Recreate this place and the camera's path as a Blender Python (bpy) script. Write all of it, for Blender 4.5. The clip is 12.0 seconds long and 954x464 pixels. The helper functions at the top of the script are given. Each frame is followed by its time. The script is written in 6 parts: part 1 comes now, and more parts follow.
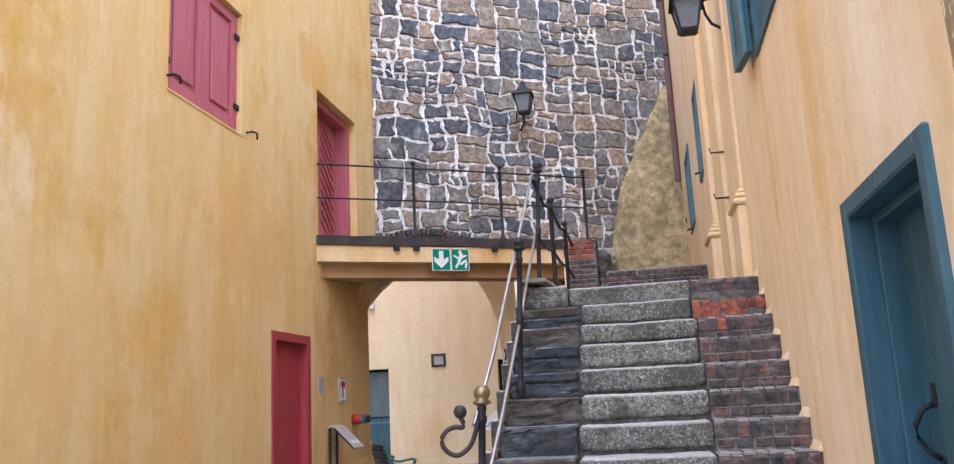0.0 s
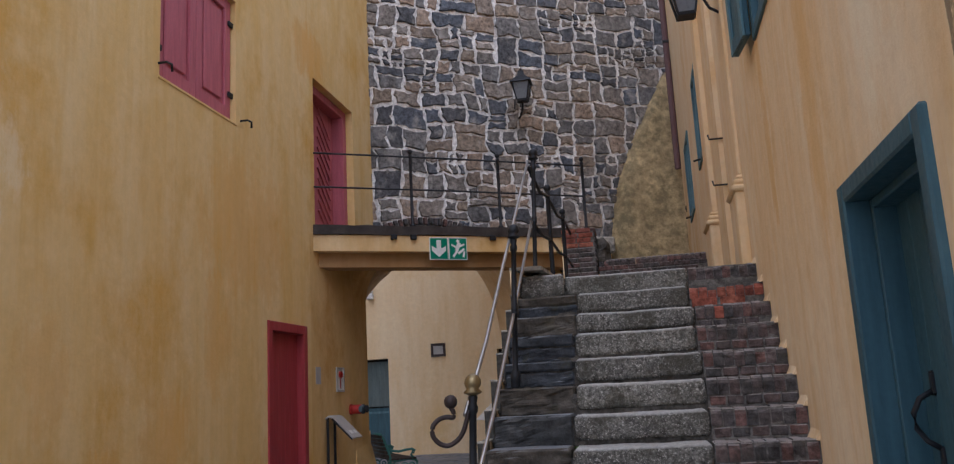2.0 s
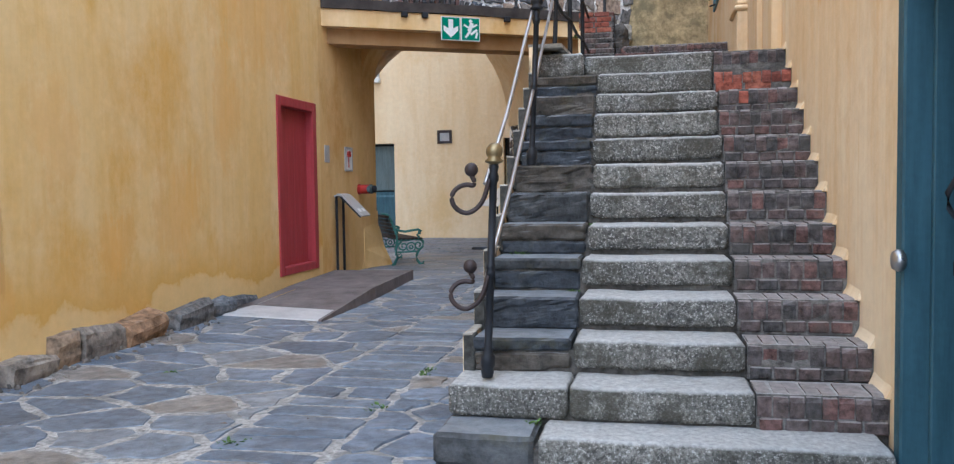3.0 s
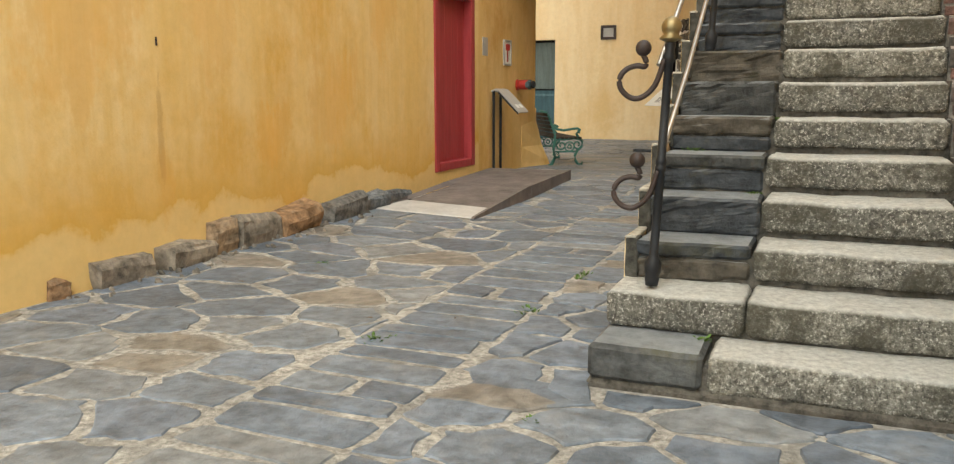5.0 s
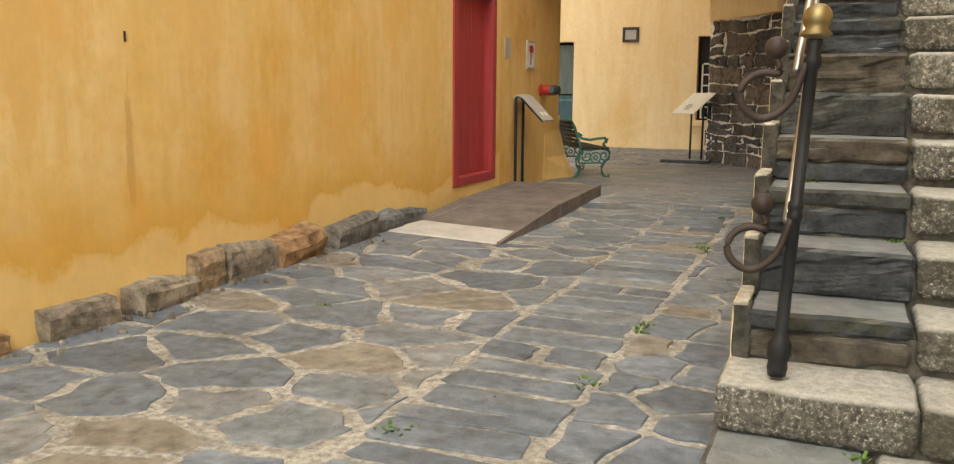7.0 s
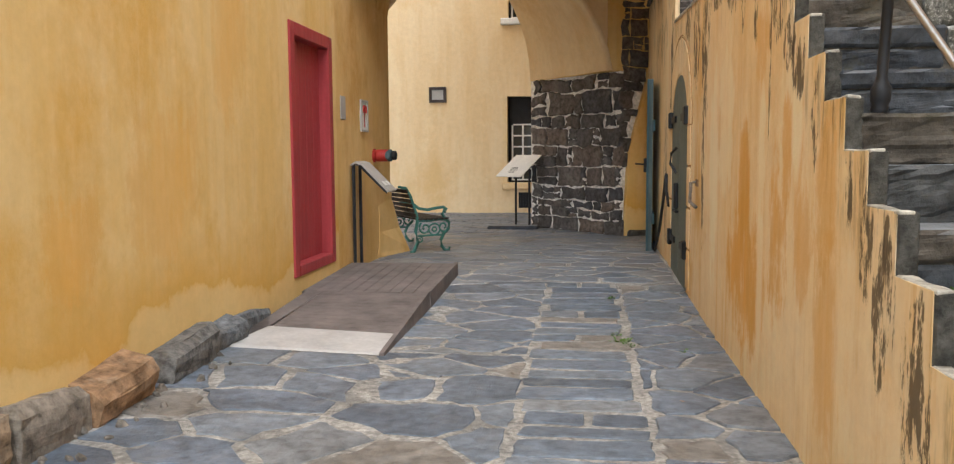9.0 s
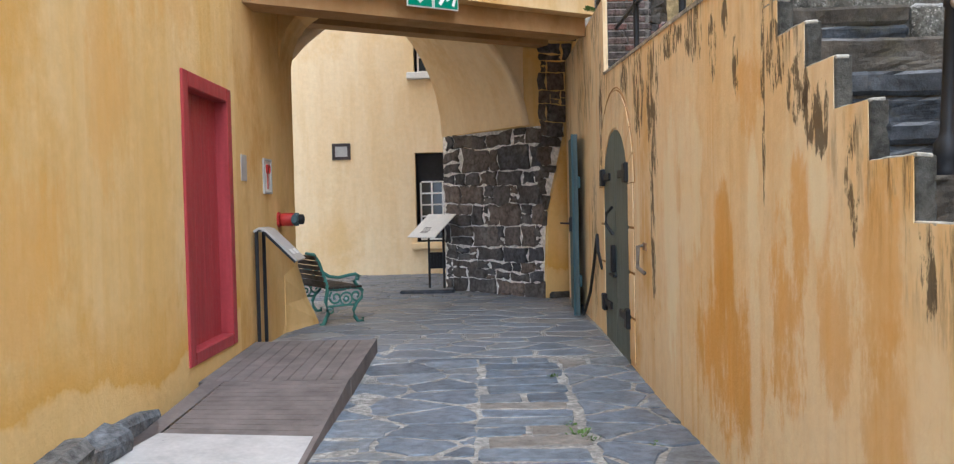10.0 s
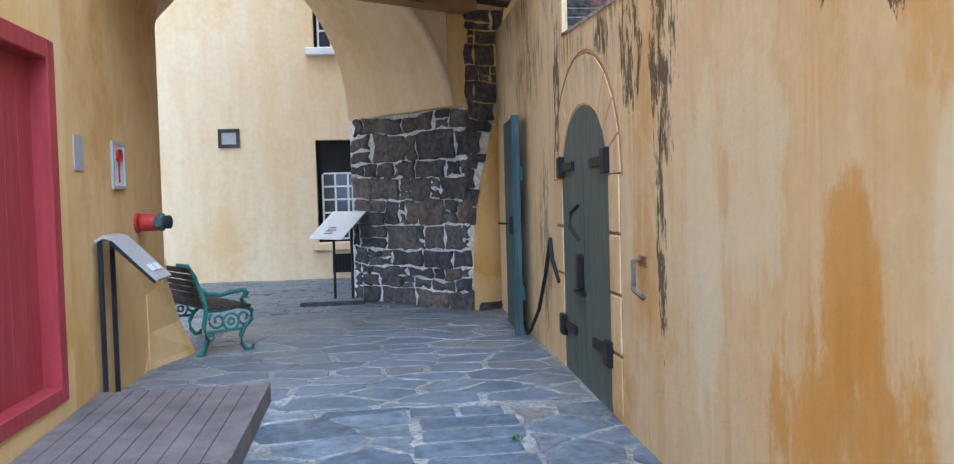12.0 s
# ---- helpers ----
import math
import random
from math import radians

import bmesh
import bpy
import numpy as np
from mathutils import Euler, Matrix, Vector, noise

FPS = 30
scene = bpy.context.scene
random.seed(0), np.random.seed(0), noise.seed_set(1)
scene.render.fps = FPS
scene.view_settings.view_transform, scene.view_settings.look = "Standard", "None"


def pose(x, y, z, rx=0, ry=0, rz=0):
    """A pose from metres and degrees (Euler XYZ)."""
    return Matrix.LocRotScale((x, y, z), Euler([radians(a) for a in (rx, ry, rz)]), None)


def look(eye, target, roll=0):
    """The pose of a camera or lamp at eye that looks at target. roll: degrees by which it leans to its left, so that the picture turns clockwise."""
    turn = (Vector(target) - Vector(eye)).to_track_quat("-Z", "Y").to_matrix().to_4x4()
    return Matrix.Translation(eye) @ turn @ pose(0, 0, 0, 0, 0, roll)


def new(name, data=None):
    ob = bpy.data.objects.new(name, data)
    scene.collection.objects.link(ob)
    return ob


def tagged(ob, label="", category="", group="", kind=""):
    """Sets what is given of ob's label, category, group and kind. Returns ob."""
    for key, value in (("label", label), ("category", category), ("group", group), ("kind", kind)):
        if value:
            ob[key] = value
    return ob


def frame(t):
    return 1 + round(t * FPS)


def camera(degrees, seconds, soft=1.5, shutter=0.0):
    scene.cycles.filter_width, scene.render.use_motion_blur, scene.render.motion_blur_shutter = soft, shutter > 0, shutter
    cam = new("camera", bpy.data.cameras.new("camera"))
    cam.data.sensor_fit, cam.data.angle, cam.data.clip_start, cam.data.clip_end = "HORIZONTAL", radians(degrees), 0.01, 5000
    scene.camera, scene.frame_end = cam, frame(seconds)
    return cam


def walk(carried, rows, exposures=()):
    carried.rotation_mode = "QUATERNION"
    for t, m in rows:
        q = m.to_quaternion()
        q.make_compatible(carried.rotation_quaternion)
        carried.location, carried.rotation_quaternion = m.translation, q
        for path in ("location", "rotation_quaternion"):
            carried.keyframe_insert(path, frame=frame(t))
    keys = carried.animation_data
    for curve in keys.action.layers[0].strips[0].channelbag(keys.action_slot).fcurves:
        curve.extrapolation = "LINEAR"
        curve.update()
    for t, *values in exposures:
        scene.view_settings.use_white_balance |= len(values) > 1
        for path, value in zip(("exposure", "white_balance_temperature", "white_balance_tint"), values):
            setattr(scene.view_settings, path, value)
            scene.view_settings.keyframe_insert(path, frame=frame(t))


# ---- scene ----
cam = camera(58.5, 12.0, 1.2)
PATH = [
    (0, (0.058, 0.24, 1.478), (-0.312, 2.164, 1.877), -2.8),
    (0.5, (0.068, 0.256, 1.517), (-0.277, 2.135, 2.109), -3.1),
    (1, (0.067, 0.254, 1.517), (-0.27, 2.122, 2.147), -3.0),
    (1.5, (0.097, 0.293, 1.505), (-0.253, 2.189, 2.04), -3.1),
    (2, (0.099, 0.337, 1.476), (-0.277, 2.265, 1.852), -3.0),
    (2.3, (0.072, 0.388, 1.434), (-0.317, 2.331, 1.706), -2.5),
    (2.5, (0.047, 0.407, 1.413), (-0.352, 2.362, 1.552), -2.2),
    (3, (-0.034, 0.452, 1.359), (-0.438, 2.408, 1.255), -0.8),
    (3.2, (-0.065, 0.427, 1.335), (-0.47, 2.376, 1.141), -0.8),
    (4.8, (-0.11, 0.821, 1.264), (-0.842, 2.654, 0.94), -0.2),
    (5, (-0.162, 0.869, 1.265), (-0.91, 2.695, 0.939), -0.1),
    (5.5, (-0.324, 1.049, 1.292), (-1.048, 2.884, 0.963), 0.3),
    (6, (-0.461, 1.242, 1.294), (-1.167, 3.082, 0.955), 0.1),
    (6.5, (-0.588, 1.548, 1.298), (-1.36, 3.361, 0.955), -0.0),
    (6.7, (-0.638, 1.655, 1.3), (-1.408, 3.47, 0.965), 0.2),
    (8.3, (-1.532, 2.562, 1.305), (-2.207, 4.424, 1.026), -0.6),
    (8.5, (-1.669, 2.69, 1.319), (-2.311, 4.563, 1.039), -0.8),
    (9, (-2.003, 3.037, 1.368), (-2.251, 5.013, 1.186), -0.4),
    (9.5, (-2.18, 3.427, 1.404), (-2.229, 5.424, 1.311), -1.1),
    (10, (-2.32, 3.86, 1.446), (-2.328, 5.859, 1.388), -1.3),
    (10.5, (-2.478, 4.307, 1.498), (-2.322, 6.301, 1.508), -1.8),
    (11, (-2.497, 4.807, 1.501), (-2.292, 6.796, 1.5), -0.6),
    (11.5, (-2.541, 5.296, 1.5), (-2.32, 7.284, 1.486), 0.0),
    (12, (-2.518, 5.808, 1.498), (-2.293, 7.794, 1.416), -1.5),
]
EXPOSE = [(0.0, 1.05, 5100, 17), (0.5, 0.64, 4750, 15), (1.0, 0.15, 5050, 11), (1.5, -0.33, 5150, 19), (2.0, -0.2, 5250, 18), (2.5, 0.33, 5200, 11), (3.0, 0.87, 4900, 10), (3.2, 0.97, 5050, 10), (4.8, 1.08, 6450, 2), (6.7, 1.09, 7200, 4), (8.3, 1.09, 6250, 7), (9.5, 1.13, 5600, 8), (10.5, 1.31, 4850, 8), (11.5, 1.26, 4550, 7), (12.0, 1.42, 4400, 5)]
walk(cam, [(t, look(eye, target, roll)) for t, eye, target, roll in PATH], EXPOSE)

# ---- world and light: bright overcast sky ----
world = bpy.data.worlds.new("world")
scene.world = world
world.use_nodes = True
wn = world.node_tree.nodes
sky = wn.new("ShaderNodeTexSky")
sky.sky_type, sky.sun_disc = "NISHITA", False
sky.sun_elevation, sky.sun_rotation = radians(52), radians(174)
sky.dust_density, sky.air_density = 4.0, 1.0
veil = wn.new("ShaderNodeMix")
veil.data_type = "RGBA"
veil.inputs[0].default_value = 0.82
veil.inputs[7].default_value = (10.2, 10.25, 10.4, 1)
world.node_tree.links.new(sky.outputs[0], veil.inputs[6])
world.node_tree.links.new(veil.outputs[2], wn["Background"].inputs[0])
wn["Background"].inputs[1].default_value = 0.13
sun_data = bpy.data.lights.new("sun", "SUN")
sun_data.energy, sun_data.angle, sun_data.color = 0.8, radians(50), (1, 0.97, 0.92)
sun = new("sun", sun_data)
sun.matrix_world = look((1, -10, 13), (0, 0, 0))


# ---- materials ----
def graph(name):
    m = bpy.data.materials.new(name)
    m.use_nodes = True
    n, l = m.node_tree.nodes, m.node_tree.links
    return m, n, l, n["Principled BSDF"]


def place_of(n, l, scale=(1, 1, 1), local=False):
    """Coordinates in metres, stretched."""
    src = n.new("ShaderNodeTexCoord").outputs["Object"] if local else n.new("ShaderNodeNewGeometry").outputs["Position"]
    mp = n.new("ShaderNodeMapping")
    mp.inputs["Scale"].default_value = scale
    l.new(src, mp.inputs[0])
    return mp.outputs[0]


def grain(n, l, where, scale, detail=4, rough=0.6):
    t = n.new("ShaderNodeTexNoise")
    t.inputs["Scale"].default_value, t.inputs["Detail"].default_value, t.inputs["Roughness"].default_value = scale, detail, rough
    l.new(where, t.inputs["Vector"])
    return t.outputs[0]


def ramp(n, l, value, stops):
    r = n.new("ShaderNodeValToRGB")
    e = r.color_ramp.elements
    while len(e) < len(stops):
        e.new(0.5)
    for k, (p, c) in enumerate(stops):
        e[k].position = p
        e[k].color = (*c, 1) if not isinstance(c, (int, float)) else (c, c, c, 1)
    l.new(value, r.inputs[0])
    return r.outputs[0]


def blend(n, l, fac, a, b, mode="MIX"):
    x = n.new("ShaderNodeMix")
    x.data_type, x.blend_type = "RGBA", mode
    for sock, v in ((0, fac), (6, a), (7, b)):
        if isinstance(v, (int, float)):
            x.inputs[sock].default_value = v
        elif isinstance(v, tuple):
            x.inputs[sock].default_value = (*v, 1)
        else:
            l.new(v, x.inputs[sock])
    return x.outputs[2]


def relief(n, l, b, height, strength, distance=0.01):
    u = n.new("ShaderNodeBump")
    u.inputs["Strength"].default_value, u.inputs["Distance"].default_value = strength, distance
    l.new(height, u.inputs["Height"])
    l.new(u.outputs[0], b.inputs["Normal"])


def plaster(name, pale, mid, deep, stains=0.0, patches=0.5, edge=False, dado=0.0, spots=(), streaks=0.0):
    """Old limewash on plaster: runs of water down it, patches, fine grain; edge: mould below a stepped top."""
    m, n, l, b = graph(name)
    wide = grain(n, l, place_of(n, l, (0.9, 0.9, 0.16)), 1.7, 7, 0.66)
    fine = grain(n, l, place_of(n, l, (2.6, 2.6, 0.42)), 1.6, 3, 0.55)
    big = grain(n, l, place_of(n, l, (1, 1, 0.7)), 0.62, 8, 0.68)
    col = blend(n, l, ramp(n, l, wide, [(0.38, 0.0), (0.62, 1.0)]), pale, mid)
    col = blend(n, l, ramp(n, l, fine, [(0.54, 0.0), (0.68, 0.3)]), col, deep)
    col = blend(n, l, ramp(n, l, big, [(0.58 - 0.1 * patches, 0.0), (0.68 - 0.06 * patches, 0.75)]), col, deep)
    if streaks:
        thin = grain(n, l, place_of(n, l, (8, 8, 0.4)), 1.5, 6, 0.66)
        where = ramp(n, l, grain(n, l, place_of(n, l, (1, 1, 0.6)), 1.5, 4, 0.6), [(0.42, 0.15), (0.62, 1.0)])
        col = blend(n, l, blend(n, l, 1.0, where, ramp(n, l, thin, [(0.50, 0.0), (0.66, streaks)]), "MULTIPLY"), col, deep)
        col = blend(n, l, blend(n, l, 1.0, where, ramp(n, l, thin, [(0.32, 0.8 * streaks), (0.46, 0.0)]), "MULTIPLY"), col, pale)
    fade = grain(n, l, place_of(n, l), 1.6, 6, 0.7)
    col = blend(n, l, ramp(n, l, fade, [(0.53, 0.0), (0.68, 0.4)]), col, tuple(min(0.9, 1.06 * c + 0.02) for c in pale))
    xyz = n.new("ShaderNodeSeparateXYZ")
    l.new(n.new("ShaderNodeNewGeometry").outputs["Position"], xyz.inputs[0])

    def maths(op, p, q):
        t = n.new("ShaderNodeMath")
        t.operation = op
        for k, v in enumerate((p, q)):
            if isinstance(v, (int, float)):
                t.inputs[k].default_value = v
            else:
                l.new(v, t.inputs[k])
        return t.outputs[0]
    if dado:
        # rough repair along the foot of the wall, with a wavy upper edge
        wave = maths("MULTIPLY", maths("ADD", xyz.outputs[2], maths("MULTIPLY", grain(n, l, place_of(n, l), 0.9, 6, 0.6), 1.1)), 0.5)
        patch = ramp(n, l, wave, [(0.0, dado), (0.47, dado), (0.50, 0.0)])
        col = blend(n, l, ramp(n, l, wave, [(0.0, 0.0), (0.46, 0.0), (0.50, 0.8), (0.57, 0.5), (0.74, 0.0)]), col, deep)
        col = blend(n, l, patch, col, tuple(0.4 * a + 0.6 * c for a, c in zip(pale, mid)))
    mott = grain(n, l, place_of(n, l), 11.0, 5, 0.65)
    col = blend(n, l, 0.2, col, ramp(n, l, mott, [(0.3, 0.55), (0.7, 1.0)]), "MULTIPLY")
    if stains:
        mask = grain(n, l, place_of(n, l, (6.5, 6.5, 2.6)), 1.5, 7, 0.72)
        zone = ramp(n, l, grain(n, l, place_of(n, l), 0.7, 3, 0.5), [(0.46, 0.0), (0.6, stains)])
        if edge:
            top = maths("MINIMUM", maths("MULTIPLY", maths("SUBTRACT", xyz.outputs[1], 4.2), 0.66), 2.62)
            depth = maths("SUBTRACT", top, xyz.outputs[2])
            mask = grain(n, l, place_of(n, l, (15, 15, 2.4)), 1.3, 8, 0.7)
            zone = maths("MULTIPLY", ramp(n, l, depth, [(0.0, 0.9), (0.12, 0.6), (0.42, 0.0)]), ramp(n, l, grain(n, l, place_of(n, l), 1.3, 3, 0.5), [(0.44, 0.0), (0.58, stains)]))
        both = n.new("ShaderNodeMath")
        both.operation = "MULTIPLY"
        l.new(ramp(n, l, mask, [(0.48, 0.0), (0.62, 1.0)]), both.inputs[0])
        l.new(zone, both.inputs[1])
        col = blend(n, l, both.outputs[0], col, (0.07, 0.05, 0.03))
    ragged = grain(n, l, place_of(n, l, (1, 1, 0.55)), 3.2, 8, 0.72)
    drips = grain(n, l, place_of(n, l, (11, 11, 1.5)), 1.6, 8, 0.7)
    specks = ramp(n, l, grain(n, l, place_of(n, l, (8, 8, 2.2)), 2.0, 8, 0.74), [(0.46, 0.0), (0.51, 1.0)])
    for y, z, ry, rz, tone, amount in spots:
        # one stain or run with a ragged outline, at its own place along the wall
        dy = maths("DIVIDE", maths("SUBTRACT", xyz.outputs[1], y), ry)
        dz = maths("DIVIDE", maths("SUBTRACT", xyz.outputs[2], z), rz)
        d = maths("ADD", maths("MULTIPLY", dy, dy), maths("MULTIPLY", dz, dz))
        if tone is MOULD:
            d = maths("ADD", d, maths("MULTIPLY", maths("SUBTRACT", blend(n, l, 0.5, ragged, drips), 0.5), 9.0))
            cover = maths("MULTIPLY", ramp(n, l, d, [(0.0, amount), (0.8, amount), (1.0, 0.0)]), specks)
        else:
            d = maths("ADD", d, maths("MULTIPLY", maths("SUBTRACT", blend(n, l, 0.22, ragged, drips), 0.5), 6.5))
            cover = ramp(n, l, d, [(0.0, amount), (0.45, 0.85 * amount), (1.15, 0.0)])
        col = blend(n, l, cover, col, blend(n, l, ramp(n, l, fine, [(0.35, 0.0), (0.65, 0.7)]), tone, tuple(min(0.9, 1.3 * c) for c in tone)))
    l.new(col, b.inputs["Base Color"])
    b.inputs["Roughness"].default_value = 0.9
    b.inputs["Specular IOR Level"].default_value = 0.25
    lump = grain(n, l, place_of(n, l), 7.0, 8, 0.72)
    relief(n, l, b, lump, 0.42, 0.025)
    return m


def rock(name, colours, rough=0.75, speck=0.0, grain_scale=12.0, bump=0.6, lichen=0.0, tint=(0.3, 0.31, 0.12), island=False, at=0.55, strata=0.0, worn=None, contrast=1.0, foot=(0.25, 0.8)):
    """Stone whose colour varies from piece to piece and inside each."""
    m, n, l, b = graph(name)
    r = n.new("ShaderNodeNewGeometry").outputs["Random Per Island"] if island else n.new("ShaderNodeObjectInfo").outputs["Random"]
    step = 1.0 / len(colours)
    rc = n.new("ShaderNodeValToRGB")
    rc.color_ramp.interpolation = "CONSTANT"
    while len(rc.color_ramp.elements) < len(colours):
        rc.color_ramp.elements.new(0.5)
    for k, c in enumerate(colours):
        rc.color_ramp.elements[k].position = k * step
        rc.color_ramp.elements[k].color = (*c, 1)
    l.new(r, rc.inputs[0])
    g1 = grain(n, l, place_of(n, l), grain_scale, 7, 0.68)
    g2 = grain(n, l, place_of(n, l), 2.3, 4, 0.6)
    col = blend(n, l, 0.9, rc.outputs[0], ramp(n, l, g1, [(0.34, 1 - 0.65 * contrast), (0.66, 1 + 0.6 * contrast)]), "MULTIPLY")
    col = blend(n, l, 0.7, col, ramp(n, l, g2, [(0.3, 0.6), (0.7, 1.3)]), "MULTIPLY")
    if speck:
        sp = grain(n, l, place_of(n, l), 70.0, 3, 0.8)
        col = blend(n, l, ramp(n, l, sp, [(0.37, speck), (0.44, 0.0)]), col, (0.72, 0.69, 0.62))
        col = blend(n, l, ramp(n, l, sp, [(0.55, 0.0), (0.62, speck)]), col, (0.045, 0.042, 0.038))
    if lichen:
        li = grain(n, l, place_of(n, l), 3.4, 6, 0.7)
        col = blend(n, l, ramp(n, l, li, [(at, 0.0), (at + 0.13, lichen)]), col, tint)
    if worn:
        # upward faces paled: tread wear, with skylight on them put into the colour
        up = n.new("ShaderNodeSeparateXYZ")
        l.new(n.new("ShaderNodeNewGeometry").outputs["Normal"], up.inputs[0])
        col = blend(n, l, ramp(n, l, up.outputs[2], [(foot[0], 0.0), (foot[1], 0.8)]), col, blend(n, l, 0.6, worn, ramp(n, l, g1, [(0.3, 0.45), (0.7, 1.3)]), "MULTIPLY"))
    l.new(col, b.inputs["Base Color"])
    b.inputs["Roughness"].default_value = rough
    b.inputs["Specular IOR Level"].default_value = 0.5 if rough < 0.52 else 0.18
    if strata:
        layers = grain(n, l, place_of(n, l, (3.0, 3.0, 14.0)), 1.4, 7, 0.72)
        g1 = blend(n, l, strata, g1, layers)
    relief(n, l, b, g1, bump, 0.025)
    return m


def paint(name, colour, rough=0.5, wear=0.25, metal=0.0, streak=True, bump=0.15):
    m, n, l, b = graph(name)
    a = grain(n, l, place_of(n, l, (9, 9, 0.8) if streak else (2, 2, 2)), 2.0, 5, 0.65)
    f = grain(n, l, place_of(n, l), 30.0, 4, 0.6)
    dark = tuple(c * (1 - wear) for c in colour)
    light = tuple(min(1, c * (1 + wear) + 0.01) for c in colour)
    col = blend(n, l, ramp(n, l, a, [(0.3, 0.0), (0.7, 1.0)]), dark, light)
    col = blend(n, l, 0.4, col, ramp(n, l, f, [(0.3, 0.7), (0.7, 1.1)]), "MULTIPLY")
    l.new(col, b.inputs["Base Color"])
    l.new(ramp(n, l, f, [(0.2, max(0.0, rough - 0.12)), (0.8, min(1.0, rough + 0.15))]), b.inputs["Roughness"])
    b.inputs["Metallic"].default_value = metal
    b.inputs["Specular IOR Level"].default_value = 0.3
    relief(n, l, b, f, bump, 0.004)
    return m


def glass(name):
    m, n, l, b = graph(name)
    b.inputs["Base Color"].default_value = (0.02, 0.025, 0.03, 1)
    b.inputs["Roughness"].default_value = 0.06
    b.inputs["IOR"].default_value = 1.5
    return m


RUN, RUST_RUN, MOULD, BARE = (0.64, 0.335, 0.065), (0.42, 0.22, 0.07), (0.065, 0.048, 0.032), (0.91, 0.77, 0.54)
OCHRE = plaster("ochre_plaster", (0.81, 0.60, 0.285), (0.77, 0.518, 0.185), (0.68, 0.38, 0.065), 0.0, 0.55, False, 0.8, [(5.6, 1.0, 0.035, 0.45, RUST_RUN, 0.45), (5.62, 0.6, 0.10, 0.3, RUN, 0.4), (11.75, 2.0, 0.12, 1.2, RUN, 0.6), (7.9, 1.2, 0.5, 0.5, RUN, 0.4), (6.9, 0.9, 0.3, 0.35, RUN, 0.5), (4.9, 3.4, 0.9, 0.8, BARE, 0.3), (9.6, 3.6, 1.2, 0.9, RUN, 0.35), (11.6, 6.6, 0.6, 0.5, RUN, 0.5), (4.9, 2.0, 0.7, 0.9, RUN, 0.4), (6.2, 1.9, 0.35, 0.5, RUN, 0.3), (8.9, 2.2, 0.3, 0.8, RUN, 0.35)], 0.3)
BLACK_SPOTS = [(8.28, 2.39, 0.06, 0.12), (8.51, 2.3, 0.07, 0.18), (8.1, 2.12, 0.05, 0.13), (7.55, 2.06, 0.10, 0.14), (7.7, 1.85, 0.03, 0.5), (7.3, 1.9, 0.10, 0.12), (7.1, 1.77, 0.12, 0.14), (6.79, 1.52, 0.05, 0.2), (6.3, 1.25, 0.05, 0.16), (6.1, 1.05, 0.07, 0.22), (5.9, 0.85, 0.09, 0.25), (5.6, 0.62, 0.12, 0.28), (10.12, 2.15, 0.2, 0.5), (10.18, 1.3, 0.08, 0.8), (10.7, 2.35, 0.22, 0.35), (11.3, 2.55, 0.2, 0.14), (9.5, 2.5, 0.35, 0.09), (8.95, 2.45, 0.2, 0.16), (12.75, 2.3, 0.12, 0.6)]
OCHRE_STAINED = plaster("stained_ochre_plaster", (0.90, 0.74, 0.49), (0.86, 0.65, 0.36), (0.72, 0.43, 0.12), 0.95, 0.2, True, 0.0, [(8.3, 0.6, 0.7, 0.5, RUN, 0.9), (8.38, 1.15, 0.2, 0.4, RUN, 0.85), (7.45, 0.9, 0.22, 0.5, RUN, 0.8), (7.28, 1.35, 0.14, 0.3, RUN, 0.7), (7.0, 1.0, 0.2, 0.4, RUN, 0.6), (7.9, 1.95, 0.22, 0.25, RUN, 0.6), (6.6, 1.2, 0.15, 0.4, RUN, 0.55), (9.6, 1.3, 0.25, 0.9, BARE, 0.6), (9.1, 1.6, 0.3, 0.6, BARE, 0.5), (6.55, 0.6, 0.18, 0.5, RUN, 0.5), (10.9, 1.2, 0.3, 0.9, BARE, 0.4), (7.85, 0.9, 0.1, 0.9, BARE, 0.6), (7.1, 1.45, 0.1, 0.3, BARE, 0.6), (6.3, 0.6, 0.15, 0.5, BARE, 0.4), (13.4, 1.0, 0.25, 0.8, MOULD, 0.5)] + [(*q, MOULD, 0.86) for q in BLACK_SPOTS], 0.6)
OCHRE_RIGHT = plaster("apricot_plaster", (0.87, 0.69, 0.44), (0.82, 0.58, 0.30), (0.73, 0.45, 0.17), 0.0, 0.35, False, 0.0, [(2.82, 3.0, 0.10, 1.0, MOULD, 0.7), (2.75, 3.9, 0.22, 0.8, MOULD, 0.7), (4.9, 3.0, 0.2, 1.0, RUN, 0.4), (6.4, 3.2, 0.12, 0.7, RUN, 0.5), (3.7, 3.2, 0.25, 0.9, BARE, 0.4)], 0.35)
OCHRE_FAR = plaster("pale_ochre_plaster", (0.86, 0.69, 0.44), (0.80, 0.59, 0.32), (0.74, 0.51, 0.23), 0.0, 0.3)
MOSSY = rock("mossy_render", [(0.45, 0.345, 0.18)], 0.9, 0, 7.0, 1.0, 0.75, (0.19, 0.16, 0.085), False, 0.48, contrast=0.7)
